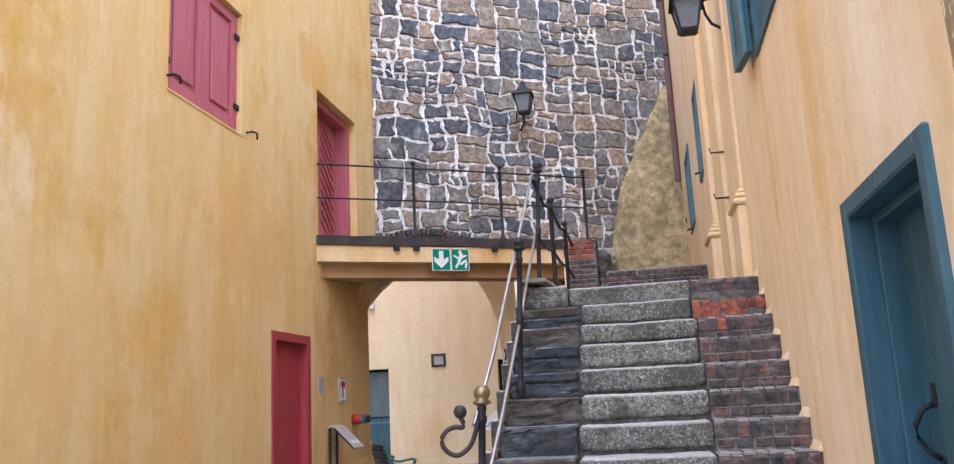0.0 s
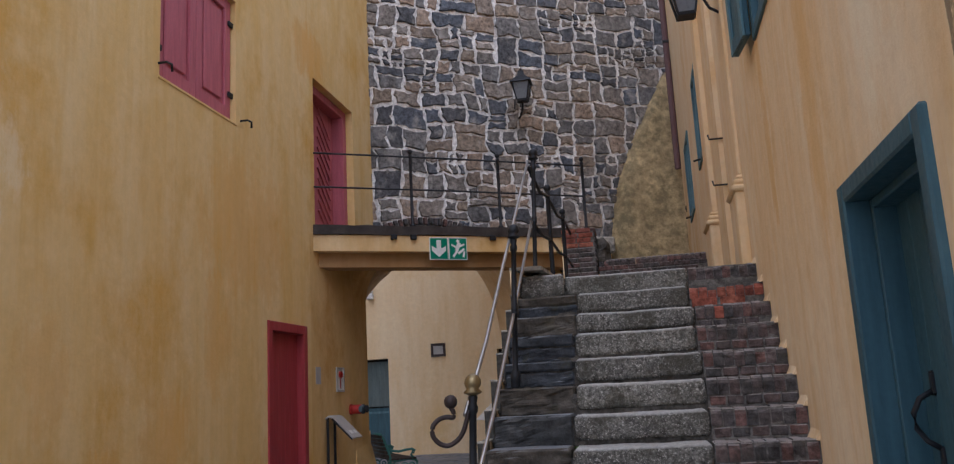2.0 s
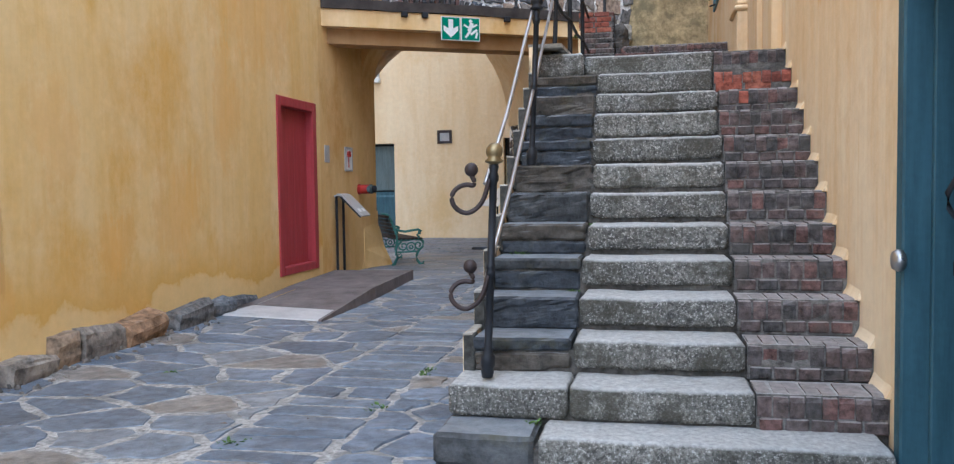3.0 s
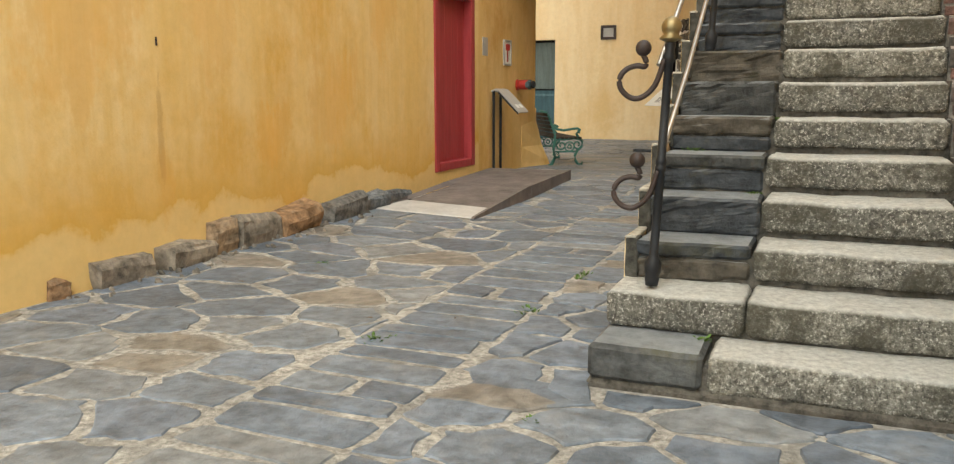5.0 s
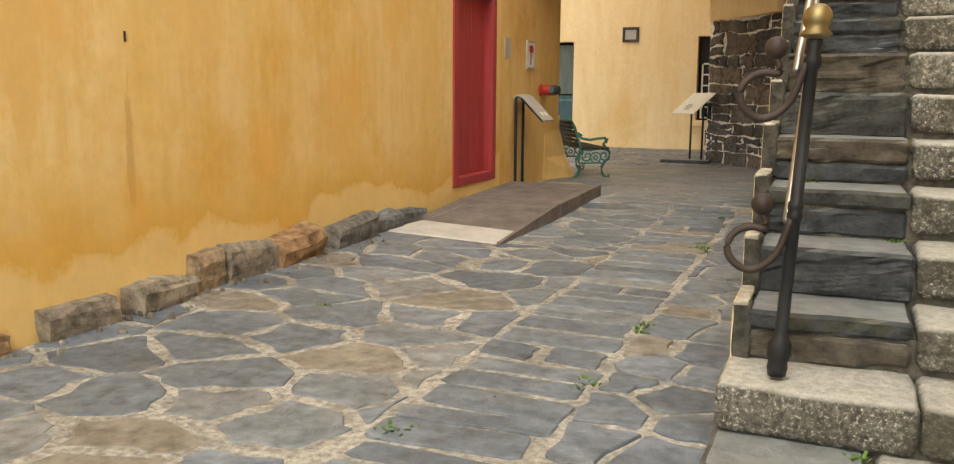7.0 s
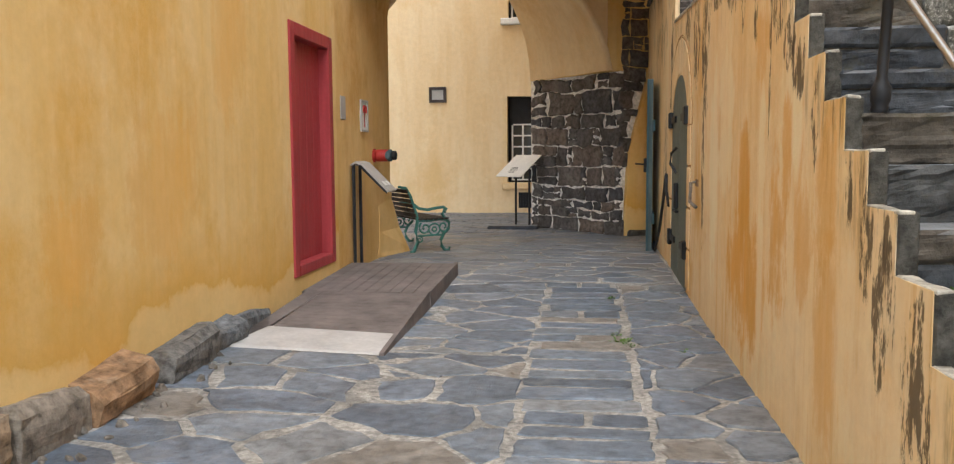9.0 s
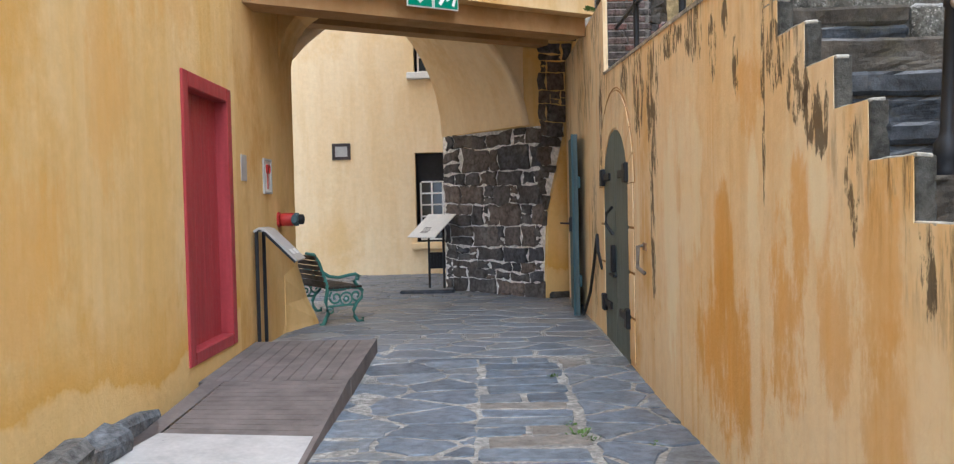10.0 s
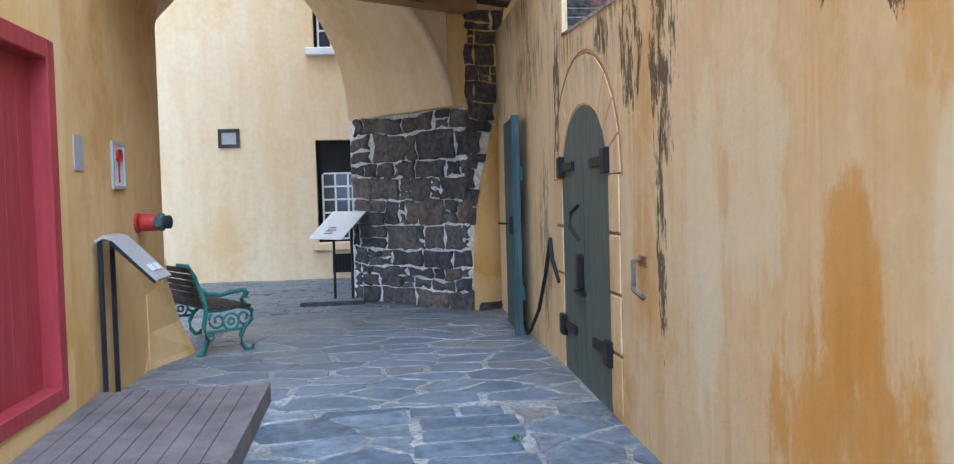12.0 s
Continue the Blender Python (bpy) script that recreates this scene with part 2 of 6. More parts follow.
SLATE_PAVING = rock("slate_paving", [(0.153, 0.180, 0.220), (0.115, 0.138, 0.172), (0.167, 0.190, 0.220), (0.135, 0.160, 0.198), (0.195, 0.205, 0.215), (0.105, 0.125, 0.155), (0.163, 0.188, 0.222), (0.126, 0.150, 0.184), (0.172, 0.195, 0.225), (0.215, 0.195, 0.172), (0.140, 0.165, 0.205), (0.121, 0.145, 0.178), (0.170, 0.185, 0.205), (0.145, 0.170, 0.208), (0.13, 0.155, 0.19), (0.155, 0.18, 0.215)], 0.5, 0, 11.0, 0.6, 0.35, (0.26, 0.255, 0.245), contrast=0.7)
SLATE_FAR = rock("slate_paving_far", [(0.17, 0.19, 0.22), (0.14, 0.16, 0.19), (0.19, 0.20, 0.215), (0.21, 0.205, 0.20), (0.16, 0.18, 0.21)], 0.5, 0, 13.0, 0.4, 0.25, (0.25, 0.24, 0.225), True, contrast=0.42)
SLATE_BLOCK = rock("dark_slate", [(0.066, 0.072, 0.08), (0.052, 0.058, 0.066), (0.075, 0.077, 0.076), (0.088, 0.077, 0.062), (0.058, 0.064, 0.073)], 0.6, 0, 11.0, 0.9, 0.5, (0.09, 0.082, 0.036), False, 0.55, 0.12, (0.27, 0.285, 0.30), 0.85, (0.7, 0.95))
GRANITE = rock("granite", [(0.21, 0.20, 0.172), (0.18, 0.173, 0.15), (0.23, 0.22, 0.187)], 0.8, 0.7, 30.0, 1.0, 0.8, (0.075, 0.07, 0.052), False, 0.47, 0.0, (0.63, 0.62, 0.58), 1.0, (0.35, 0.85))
RUBBLE_COLOURS = [(0.168, 0.160, 0.151), (0.260, 0.210, 0.164), (0.118, 0.123, 0.134), (0.302, 0.244, 0.185), (0.193, 0.185, 0.176), (0.361, 0.277, 0.206), (0.105, 0.106, 0.111), (0.260, 0.223, 0.185), (0.218, 0.202, 0.181), (0.118, 0.130, 0.151), (0.227, 0.202, 0.176)]
RUBBLE = rock("rubble_stone", RUBBLE_COLOURS, 0.8, 0, 14.0, 0.9, 0.55, (0.52, 0.49, 0.44))
PIER_STONE = rock("pier_basalt", [(0.09, 0.083, 0.08), (0.125, 0.105, 0.092), (0.075, 0.073, 0.077), (0.15, 0.12, 0.10), (0.105, 0.096, 0.09)], 0.8, 0, 14.0, 0.9, 0.4, (0.3, 0.28, 0.255))
RUSTY = rock("rusty_stone", [(0.25, 0.19, 0.13), (0.21, 0.185, 0.155), (0.27, 0.17, 0.095)], 0.7, 0, 15.0, 1.0, 0.85, (0.065, 0.062, 0.056), False, 0.48, 0.2)
KERB_STONE = rock("broken_kerb_stone", [(0.28, 0.205, 0.135), (0.24, 0.205, 0.165), (0.31, 0.19, 0.105)], 0.75, 0, 10.0, 1.0, 0.55, (0.40, 0.35, 0.27), False, 0.55, 0.3)
DARK_RUBBLE = rock("broken_slate", [(0.15, 0.16, 0.17), (0.17, 0.165, 0.155)], 0.75, 0, 14.0, 0.9, 0.5, (0.19, 0.155, 0.115), False, 0.5, 0.2)
STAIR_CORE = rock("dirty_mortar", [(0.11, 0.10, 0.085)], 0.95, 0, 18.0, 0.8, 0.6, (0.05, 0.048, 0.03))
MORTAR = rock("lime_mortar", [(0.84, 0.81, 0.76)], 0.95, 0, 18.0, 0.8, 0.45, (0.42, 0.385, 0.34), contrast=0.6)
SAND_JOINT = rock("sandy_joint", [(0.37, 0.35, 0.318)], 0.95, 0, 26.0, 0.8, 0.75, (0.20, 0.195, 0.182), False, 0.5, contrast=0.8)
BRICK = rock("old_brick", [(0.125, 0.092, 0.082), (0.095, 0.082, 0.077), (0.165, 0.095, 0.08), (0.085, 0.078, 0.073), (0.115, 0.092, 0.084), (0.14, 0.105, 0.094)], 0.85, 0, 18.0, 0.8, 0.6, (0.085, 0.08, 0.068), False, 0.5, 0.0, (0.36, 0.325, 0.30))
BRICK_RED = rock("red_brick", [(0.30, 0.095, 0.06), (0.24, 0.085, 0.06), (0.33, 0.12, 0.075)], 0.8, 0, 16.0, 0.6, 0.3, (0.3, 0.25, 0.2))
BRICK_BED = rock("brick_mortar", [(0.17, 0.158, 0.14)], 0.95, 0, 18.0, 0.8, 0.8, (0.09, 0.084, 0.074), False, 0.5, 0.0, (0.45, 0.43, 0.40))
CAP = rock("lime_cap", [(0.42, 0.39, 0.33)], 0.9, 0, 10.0, 0.8, 0.8, (0.15, 0.14, 0.11))
GREY_RENDER = rock("grey_render", [(0.075, 0.072, 0.062)], 0.9, 0, 16.0, 0.9, 0.7, (0.08, 0.078, 0.065))
RED = paint("oxblood_paint", (0.36, 0.045, 0.05), 0.45, 0.15)
PINK = paint("faded_red_paint", (0.46, 0.125, 0.15), 0.6, 0.15)
TEAL = paint("blue_green_paint", (0.045, 0.105, 0.13), 0.45, 0.2)
TEAL_PALE = paint("worn_and_lit_blue_green", (0.10, 0.19, 0.22), 0.55, 0.3)
GREY_GREEN = paint("grey_green_paint", (0.12, 0.155, 0.15), 0.6, 0.2)
IRON = paint("black_iron", (0.013, 0.014, 0.017), 0.5, 0.3, 0.0, False, 0.3)
RUST_IRON = paint("rusty_iron", (0.045, 0.03, 0.026), 0.5, 0.4, 0.0, False, 0.3)
GATE_PAINT = paint("faded_grey_teal_paint", (0.07, 0.105, 0.115), 0.7, 0.3)
STEEL = paint("worn_steel", (0.42, 0.40, 0.38), 0.35, 0.2, 0.9, False)
BRASS = paint("dull_brass", (0.34, 0.26, 0.13), 0.42, 0.35, 0.8, False)
DECKING = paint("weathered_decking", (0.165, 0.14, 0.128), 0.75, 0.3, 0, False, 0.5)
ALUMINIUM = paint("grey_ramp_plate", (0.50, 0.48, 0.455), 0.7, 0.15, 0.1, False)
WHITE = paint("white_paint", (0.75, 0.74, 0.70), 0.5, 0.08, 0, False)
# near-black standing in for unlit interiors; also black fittings and print
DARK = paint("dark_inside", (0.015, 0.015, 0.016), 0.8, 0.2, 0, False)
VERDIGRIS = paint("verdigris_iron", (0.05, 0.17, 0.14), 0.5, 0.3, 0, False)
HYDRANT = paint("hydrant_red", (0.40, 0.03, 0.022), 0.4, 0.15, 0, False)
SIGN_GREEN = paint("sign_green", (0.0, 0.19, 0.11), 0.35, 0.05, 0, False)
GREY_PANEL = paint("grey_panel", (0.42, 0.40, 0.37), 0.4, 0.1, 0, False)
PANE = glass("window_glass")
LEAF = paint("weed_green", (0.09, 0.16, 0.03), 0.6, 0.4, 0, False)
BEAM = plaster("beam_plaster", (0.78, 0.58, 0.31), (0.68, 0.45, 0.19), (0.58, 0.34, 0.10), 0.0, 0.5)
# stained brown with under-deck shade mixed in; also used for dark joints
GIRDER = plaster("shade_and_joint_brown", (0.44, 0.27, 0.12), (0.37, 0.21, 0.08), (0.28, 0.15, 0.05), 0.0, 0.5)
# deeper ochre with the bridge's shade on the passage mixed into it
OCHRE_PASSAGE = plaster("deep_shaded_ochre_plaster", (0.76, 0.52, 0.22), (0.70, 0.44, 0.14), (0.58, 0.31, 0.07), 0.0, 0.6)
BEAM_DARK = paint("tarred_timber", (0.045, 0.036, 0.03), 0.8, 0.5, 0, False, 0.8)


# ---- mesh helpers ----
def part(name, bm, material, parent=None, label="", smooth=False):
    me = bpy.data.meshes.new(name)
    bmesh.ops.recalc_face_normals(bm, faces=bm.faces[:])
    if smooth:
        for f in bm.faces:
            f.smooth = True
    bm.to_mesh(me)
    bm.free()
    me.materials.append(material)
    ob = new(name, me)
    if parent:
        ob.parent = parent
    if label:
        ob["label"] = label
    return ob


def thing(name, label, category, group="", kind="", m=None):
    ob = tagged(new(name), label, category, group, kind)
    if m is not None:
        ob.matrix_basis = m
    return ob


def box(bm, x0, x1, y0, y1, z0, z1, bevel=0.0, m=None):
    """A box, its edges rounded by bevel, moved by m."""
    vs = [bm.verts.new((x, y, z)) for x in (x0, x1) for y in (y0, y1) for z in (z0, z1)]
    fs = [bm.faces.new([vs[i] for i in q]) for q in ((0, 1, 3, 2), (4, 6, 7, 5), (0, 4, 5, 1), (2, 3, 7, 6), (0, 2, 6, 4), (1, 5, 7, 3))]
    if bevel:
        es = list({e for f in fs for e in f.edges})
        r = bmesh.ops.bevel(bm, geom=es, offset=bevel, segments=1, affect="EDGES")
        vs = list({v for f in r["faces"] for v in f.verts})
    if m is not None:
        bmesh.ops.transform(bm, matrix=m, verts=vs)
    return bm


def B(x0, x1, y0, y1, z0, z1, bevel=0.0, m=None):
    return box(bmesh.new(), x0, x1, y0, y1, z0, z1, bevel, m)


def sweep(bm, pts, r, seg=8, taper=None):
    """A round bar along a line of points."""
    pts = [Vector(p) for p in pts]
    rings = []
    up = Vector((0, 0, 1))
    for i, p in enumerate(pts):
        d = (pts[min(i + 1, len(pts) - 1)] - pts[max(i - 1, 0)]).normalized()
        side = d.cross(up)
        if side.length < 0.05:
            side = d.cross(Vector((1, 0, 0)))
        side.normalize()
        top = side.cross(d)
        q = r if taper is None else r * taper[i]
        rings.append([bm.verts.new(p + q * (math.cos(a) * side + math.sin(a) * top)) for a in (2 * math.pi * k / seg for k in range(seg))])
    for a, b in zip(rings, rings[1:]):
        for k in range(seg):
            bm.faces.new((a[k], a[(k + 1) % seg], b[(k + 1) % seg], b[k]))
    bm.faces.new(rings[0][::-1])
    bm.faces.new(rings[-1])
    return bm


def lathe(bm, profile, at=(0, 0, 0), seg=16):
    """Turned shape: (radius, height) pairs about z."""
    rings = [[bm.verts.new((at[0] + max(r, 0.0005) * math.cos(a), at[1] + max(r, 0.0005) * math.sin(a), at[2] + z)) for a in (2 * math.pi * k / seg for k in range(seg))] for r, z in profile]
    for a, b in zip(rings, rings[1:]):
        for k in range(seg):
            bm.faces.new((a[k], a[(k + 1) % seg], b[(k + 1) % seg], b[k]))
    bm.faces.new(rings[0][::-1])
    bm.faces.new(rings[-1])
    return bm


def ball(r, z, n=6):
    return [(r * math.sin(math.pi * k / n), z - r * math.cos(math.pi * k / n)) for k in range(n + 1)]


def prism(bm, poly, axis, a, b):
    """A polygon in two coordinates drawn out along the third axis from a to b."""
    def at(p, h):
        return {"x": (h, p[0], p[1]), "y": (p[0], h, p[1]), "z": (p[0], p[1], h)}[axis]
    lo, hi = [bm.verts.new(at(p, a)) for p in poly], [bm.verts.new(at(p, b)) for p in poly]
    bm.faces.new(lo[::-1])
    bm.faces.new(hi)
    n = len(poly)
    for k in range(n):
        bm.faces.new((lo[k], lo[(k + 1) % n], hi[(k + 1) % n], hi[k]))
    return bm


def pierced(u0, u1, z0, z1, holes, d0, d1, m):
    """A wall between u0..u1 and z0..z1 of thickness d0..d1, with rectangular holes (u0, u1, z0, z1) through it."""
    us = sorted({u0, u1, *(h[0] for h in holes), *(h[1] for h in holes)})
    zs = sorted({z0, z1, *(h[2] for h in holes), *(h[3] for h in holes)})
    solid = {}
    for i in range(len(us) - 1):
        for k in range(len(zs) - 1):
            cu, cz = (us[i] + us[i + 1]) / 2, (zs[k] + zs[k + 1]) / 2
            solid[i, k] = not any(h[0] < cu < h[1] and h[2] < cz < h[3] for h in holes)
    bm = bmesh.new()
    cache = {}

    def v(i, k, d):
        if (i, k, d) not in cache:
            cache[i, k, d] = bm.verts.new((us[i], d, zs[k]))
        return cache[i, k, d]
    for (i, k), s in solid.items():
        if not s:
            continue
        bm.faces.new((v(i, k, d0), v(i + 1, k, d0), v(i + 1, k + 1, d0), v(i, k + 1, d0)))
        bm.faces.new((v(i, k, d1), v(i, k + 1, d1), v(i + 1, k + 1, d1), v(i + 1, k, d1)))
        for di, dk, e in ((-1, 0, ((i, k), (i, k + 1))), (1, 0, ((i + 1, k), (i + 1, k + 1))), (0, -1, ((i, k), (i + 1, k))), (0, 1, ((i, k + 1), (i + 1, k + 1)))):
            if not solid.get((i + di, k + dk), False):
                (a, b) = e
                bm.faces.new((v(*a, d0), v(*b, d0), v(*b, d1), v(*a, d1)))
    bm.transform(m)
    return bm


def cells(u0, u1, v0, v1, du, dv, seed, jitter=0.38, keep=None):
    """Irregular stones filling a rectangle: convex cells round jittered seeds laid in rows."""
    rnd = random.Random(seed)
    seeds = []
    nv = max(1, round((v1 - v0) / dv))
    for k in range(-1, nv + 1):
        u = u0 - du * rnd.random() - du
        while u < u1 + du:
            w = du * rnd.choice((0.4, 0.6, 0.9, 1.2, 1.7))
            seeds.append((u + w / 2, v0 + (k + 0.5 + jitter * rnd.uniform(-1, 1)) * (v1 - v0) / nv))
            u += w
    out = []
    ratio = du / dv * 0.8
    for c in seeds:
        poly = [(u0, v0), (u1, v0), (u1, v1), (u0, v1)]
        if not (u0 - du < c[0] < u1 + du and v0 - dv < c[1] < v1 + dv):
            continue
        for o in seeds:
            if o is c or abs(o[0] - c[0]) > 3.2 * du or abs(o[1] - c[1]) > 3.2 * dv:
                continue
            # bisector in a space where rows are stretched, so that stones lie flat
            nx, ny = (o[0] - c[0]), (o[1] - c[1]) * ratio * ratio
            mx, my = (o[0] + c[0]) / 2, (o[1] + c[1]) / 2
            res = []
            for a, b in zip(poly, poly[1:] + poly[:1]):
                da = (a[0] - mx) * nx + (a[1] - my) * ny
                db = (b[0] - mx) * nx + (b[1] - my) * ny
                if da <= 0:
                    res.append(a)
                if da * db < 0:
                    t = da / (da - db)
                    res.append((a[0] + t * (b[0] - a[0]), a[1] + t * (b[1] - a[1])))
            poly = res
            if len(poly) < 3:
                break
        if len(poly) >= 3:
            cu, cv = sum(p[0] for p in poly) / len(poly), sum(p[1] for p in poly) / len(poly)
            if keep is None or keep(cu, cv):
                out.append((cu, cv, poly))
    return out


def blocks(u0, u1, v0, v1, size, flat, seed, warp=0.05, keep=None):
    """Roughly squared stones: a rectangle split again and again, its joints bent by noise."""
    rnd = random.Random(seed)
    todo, out = [(u0, u1, v0, v1, size * rnd.uniform(0.6, 1.5))], []
    while todo:
        a, b, c, d, s = todo.pop()
        w, h = b - a, (d - c) * flat
        if w * h < s * s * flat or max(w, h) < s * 0.75:
            def bend(u, v):
                q = noise.noise_vector(Vector((u / size * 0.55, v / size * 0.55, seed)))
                r = noise.noise_vector(Vector((u / size * 1.9, v / size * 1.9, seed + 9)))
                return (u + warp * q.x + warp * 0.6 * r.x, v + (warp * q.y + warp * 0.6 * r.y) / flat ** 0.5)
            poly = [bend(a, c), bend((a + b) / 2, c), bend(b, c), bend(b, (c + d) / 2), bend(b, d), bend((a + b) / 2, d), bend(a, d), bend(a, (c + d) / 2)]
            cu, cv = (a + b) / 2, (c + d) / 2
            if keep is None or keep(cu, cv):
                out.append((cu, cv, poly))
            continue
        f = rnd.uniform(0.36, 0.64)
        big = w * h > 6 * s * s * flat
        for part_ in (0, 1):
            t = s if big else s * rnd.uniform(0.9, 1.1)
            t = size * rnd.choice((0.55, 0.7, 0.85, 1.0, 1.2, 1.4)) if big else t
            if w > h:
                m = a + f * w
                todo.append((a, m, c, d, t) if part_ == 0 else (m, b, c, d, t))
            else:
                m = c + f * (d - c)
                todo.append((a, b, c, m, t) if part_ == 0 else (a, b, m, d, t))
    return out


def courses(u0, u1, v0, v1, rows, widths, seed, warp=0.06, keep=None):
    """Uneven courses of rubble: rows of changing height, some stones split, every joint bent."""
    rnd = random.Random(seed)
    def bend(u, v):
        q = noise.noise_vector(Vector((u * 1.3, v * 1.3, seed)))
        r = noise.noise_vector(Vector((u * 4.1, v * 4.1, seed + 9)))
        return (u + warp * (0.8 * q.x + 0.7 * r.x), v + warp * (1.3 * q.y + 0.6 * r.y))
    out = []
    v = v0
    while v < v1:
        h = rnd.uniform(*rows)
        u = u0 - rnd.uniform(0, widths[1])
        while u < u1:
            w = rnd.uniform(*widths) * (0.7 + 0.6 * h / rows[1])
            lean = rnd.uniform(-0.05, 0.05)
            pieces = [(u, u + w, v, v + h)]
            k = rnd.random()
            if k < 0.24 and h > 0.2:
                m = v + h * rnd.uniform(0.35, 0.65)
                pieces = [(u, u + w, v, m), (u, u + w, m, v + h)]
            elif k < 0.42 and w > 0.4:
                m, c = v + h * rnd.uniform(0.4, 0.6), u + w * rnd.uniform(0.55, 0.75)
                pieces = [(u, c, v, v + h), (c, u + w, v, m), (c, u + w, m, v + h)]
            for a, b, c, d in pieces:
                a, b = max(a, u0), min(b, u1)
                la, lb = rnd.uniform(-0.03, 0.03), rnd.uniform(-0.03, 0.03)
                poly = [bend(a, c), bend((a + b) / 2, c + la * 0.5), bend(b, c), bend(b + lean, (c + d) / 2), bend(b, d), bend((a + b) / 2, d + lb * 0.5), bend(a, d), bend(a + lean, (c + d) / 2)]
                cu, cv = (a + b) / 2, (c + d) / 2
                if b - a < 0.09:
                    continue
                if u0 < cu < u1 and cv < v1 and (keep is None or keep(cu, cv)):
                    out.append((cu, cv, poly))
            u += w
        v += h
    return out


def shrunk(poly, gap, rnd, wobble=0.012):
    """The polygon pulled in by a joint, with corners cut off and uneven edges."""
    n = len(poly)
    cu, cv = sum(p[0] for p in poly) / n, sum(p[1] for p in poly) / n
    pts = []
    for k in range(n):
        a, b = poly[k], poly[(k + 1) % n]
        ln = math.hypot(b[0] - a[0], b[1] - a[1])
        if ln < 0.03:
            continue
        for t in ((0.06, 0.35, 0.65, 0.94) if ln > 0.25 else (0.12, 0.88)):
            pts.append((a[0] + t * (b[0] - a[0]), a[1] + t * (b[1] - a[1])))
    out = []
    for p in pts:
        d = math.hypot(p[0] - cu, p[1] - cv) or 1
        s = max(0.35, 1 - (gap + rnd.uniform(-wobble, wobble)) / d)
        out.append((cu + (p[0] - cu) * s, cv + (p[1] - cv) * s))
    return out if len(out) >= 3 else None


def stone_mesh(bm, poly, height, edge, place, rnd, tilt=0.0, back=0.02):
    """One stone: outline at the joint, a rounded shoulder, an uneven face. place(u, v, h) gives the point."""
    n = len(poly)
    cu, cv = sum(p[0] for p in poly) / n, sum(p[1] for p in poly) / n
    tu, tv = rnd.uniform(-tilt, tilt), rnd.uniform(-tilt, tilt)
    low = [bm.verts.new(place(u, v, -back)) for u, v in poly]
    mid = [bm.verts.new(place(u, v, height * 0.6)) for u, v in poly]
    top = []
    for u, v in poly:
        d = math.hypot(u - cu, v - cv) or 1
        s = max(0.5, 1 - edge / d)
        a, b = cu + (u - cu) * s, cv + (v - cv) * s
        top.append(bm.verts.new(place(a, b, height + (a - cu) * tu + (b - cv) * tv + rnd.uniform(-0.12, 0.12) * height)))
    for k in range(n):
        j = (k + 1) % n
        bm.faces.new((low[k], low[j], mid[j], mid[k]))
        bm.faces.new((mid[k], mid[j], top[j], top[k]))
    bm.faces.new(top)


def ground_z(x, y):
    s = min(1, max(0, (y - 9.5) / 3.5))
    w = min(1, max(0, (-3.2 - x) / 1.2)) * min(1, max(0, (y - 5) / 2.5))
    return 0.1 * s * s * (3 - 2 * s) + 0.07 * w * (1 - s)


# ---- the plan ----
WALL_L, WALL_R, STAIR_L = -4.5, 1.03, -1.04
RISERS = [4.3, 4.6, 4.9, 5.2, 5.5, 5.8, 6.09, 6.37, 6.66, 6.93, 7.2, 7.5, 7.8]
TREADS = [0.20, 0.375, 0.555, 0.745, 0.935, 1.12, 1.315, 1.51, 1.70, 1.90, 2.08, 2.27, 2.46]
CAPS = [0.20, 0.375, 0.57, 0.77, 0.98, 1.18, 1.37, 1.57, 1.77, 1.96, 2.14, 2.30, 2.50]
ML = pose(-4.5, 14.4, 0, 0, 0, 30.11)      # frame of the stone wall: along it, into it, up
LEFT = Matrix(((0, -1, 0, WALL_L), (1, 0, 0, 0), (0, 0, 1, 0), (0, 0, 0, 1)))   # u = y, depth towards -x
RIGHT = Matrix(((0, 1, 0, WALL_R), (1, 0, 0, 0), (0, 0, 1, 0), (0, 0, 0, 1)))   # u = y, depth towards +x

# ground: one sheet, with the joints' sandy colour
bm = bmesh.new()
xs = [-400, -60, -20, -10] + [-6 + 0.5 * k for k in range(15)] + [3, 10, 20, 60, 400]
ys = [-400, -60, -20, -8] + [-4 + 0.5 * k for k in range(54)] + [30, 60, 400]
grid = [[bm.verts.new((x, y, ground_z(x, y) + 0.006)) for y in ys] for x in xs]
for i in range(len(xs) - 1):
    for k in range(len(ys) - 1):
        bm.faces.new((grid[i][k], grid[i + 1][k], grid[i + 1][k + 1], grid[i][k + 1]))
ground = tagged(part("ground", bm, SAND_JOINT), "paved yard of slate flags in sandy joints", "ground", kind="structure")

# left building
holes_left = [(10.13, 11.35, 0.30, 2.52), (7.68, 9.30, 4.79, 6.34), (11.72, 13.45, 4.02, 6.27)]
bm = pierced(-1.0, 11.52, -0.2, 8.6, holes_left[:2], 0.0, 0.6, LEFT)
wall_left = tagged(part("wall_left", bm, OCHRE), "tall ochre limewashed plaster wall with red door", "wall", kind="structure")
bm = pierced(11.52, 13.9, 3.86, 8.6, holes_left[2:], 0.0, 0.6, LEFT)
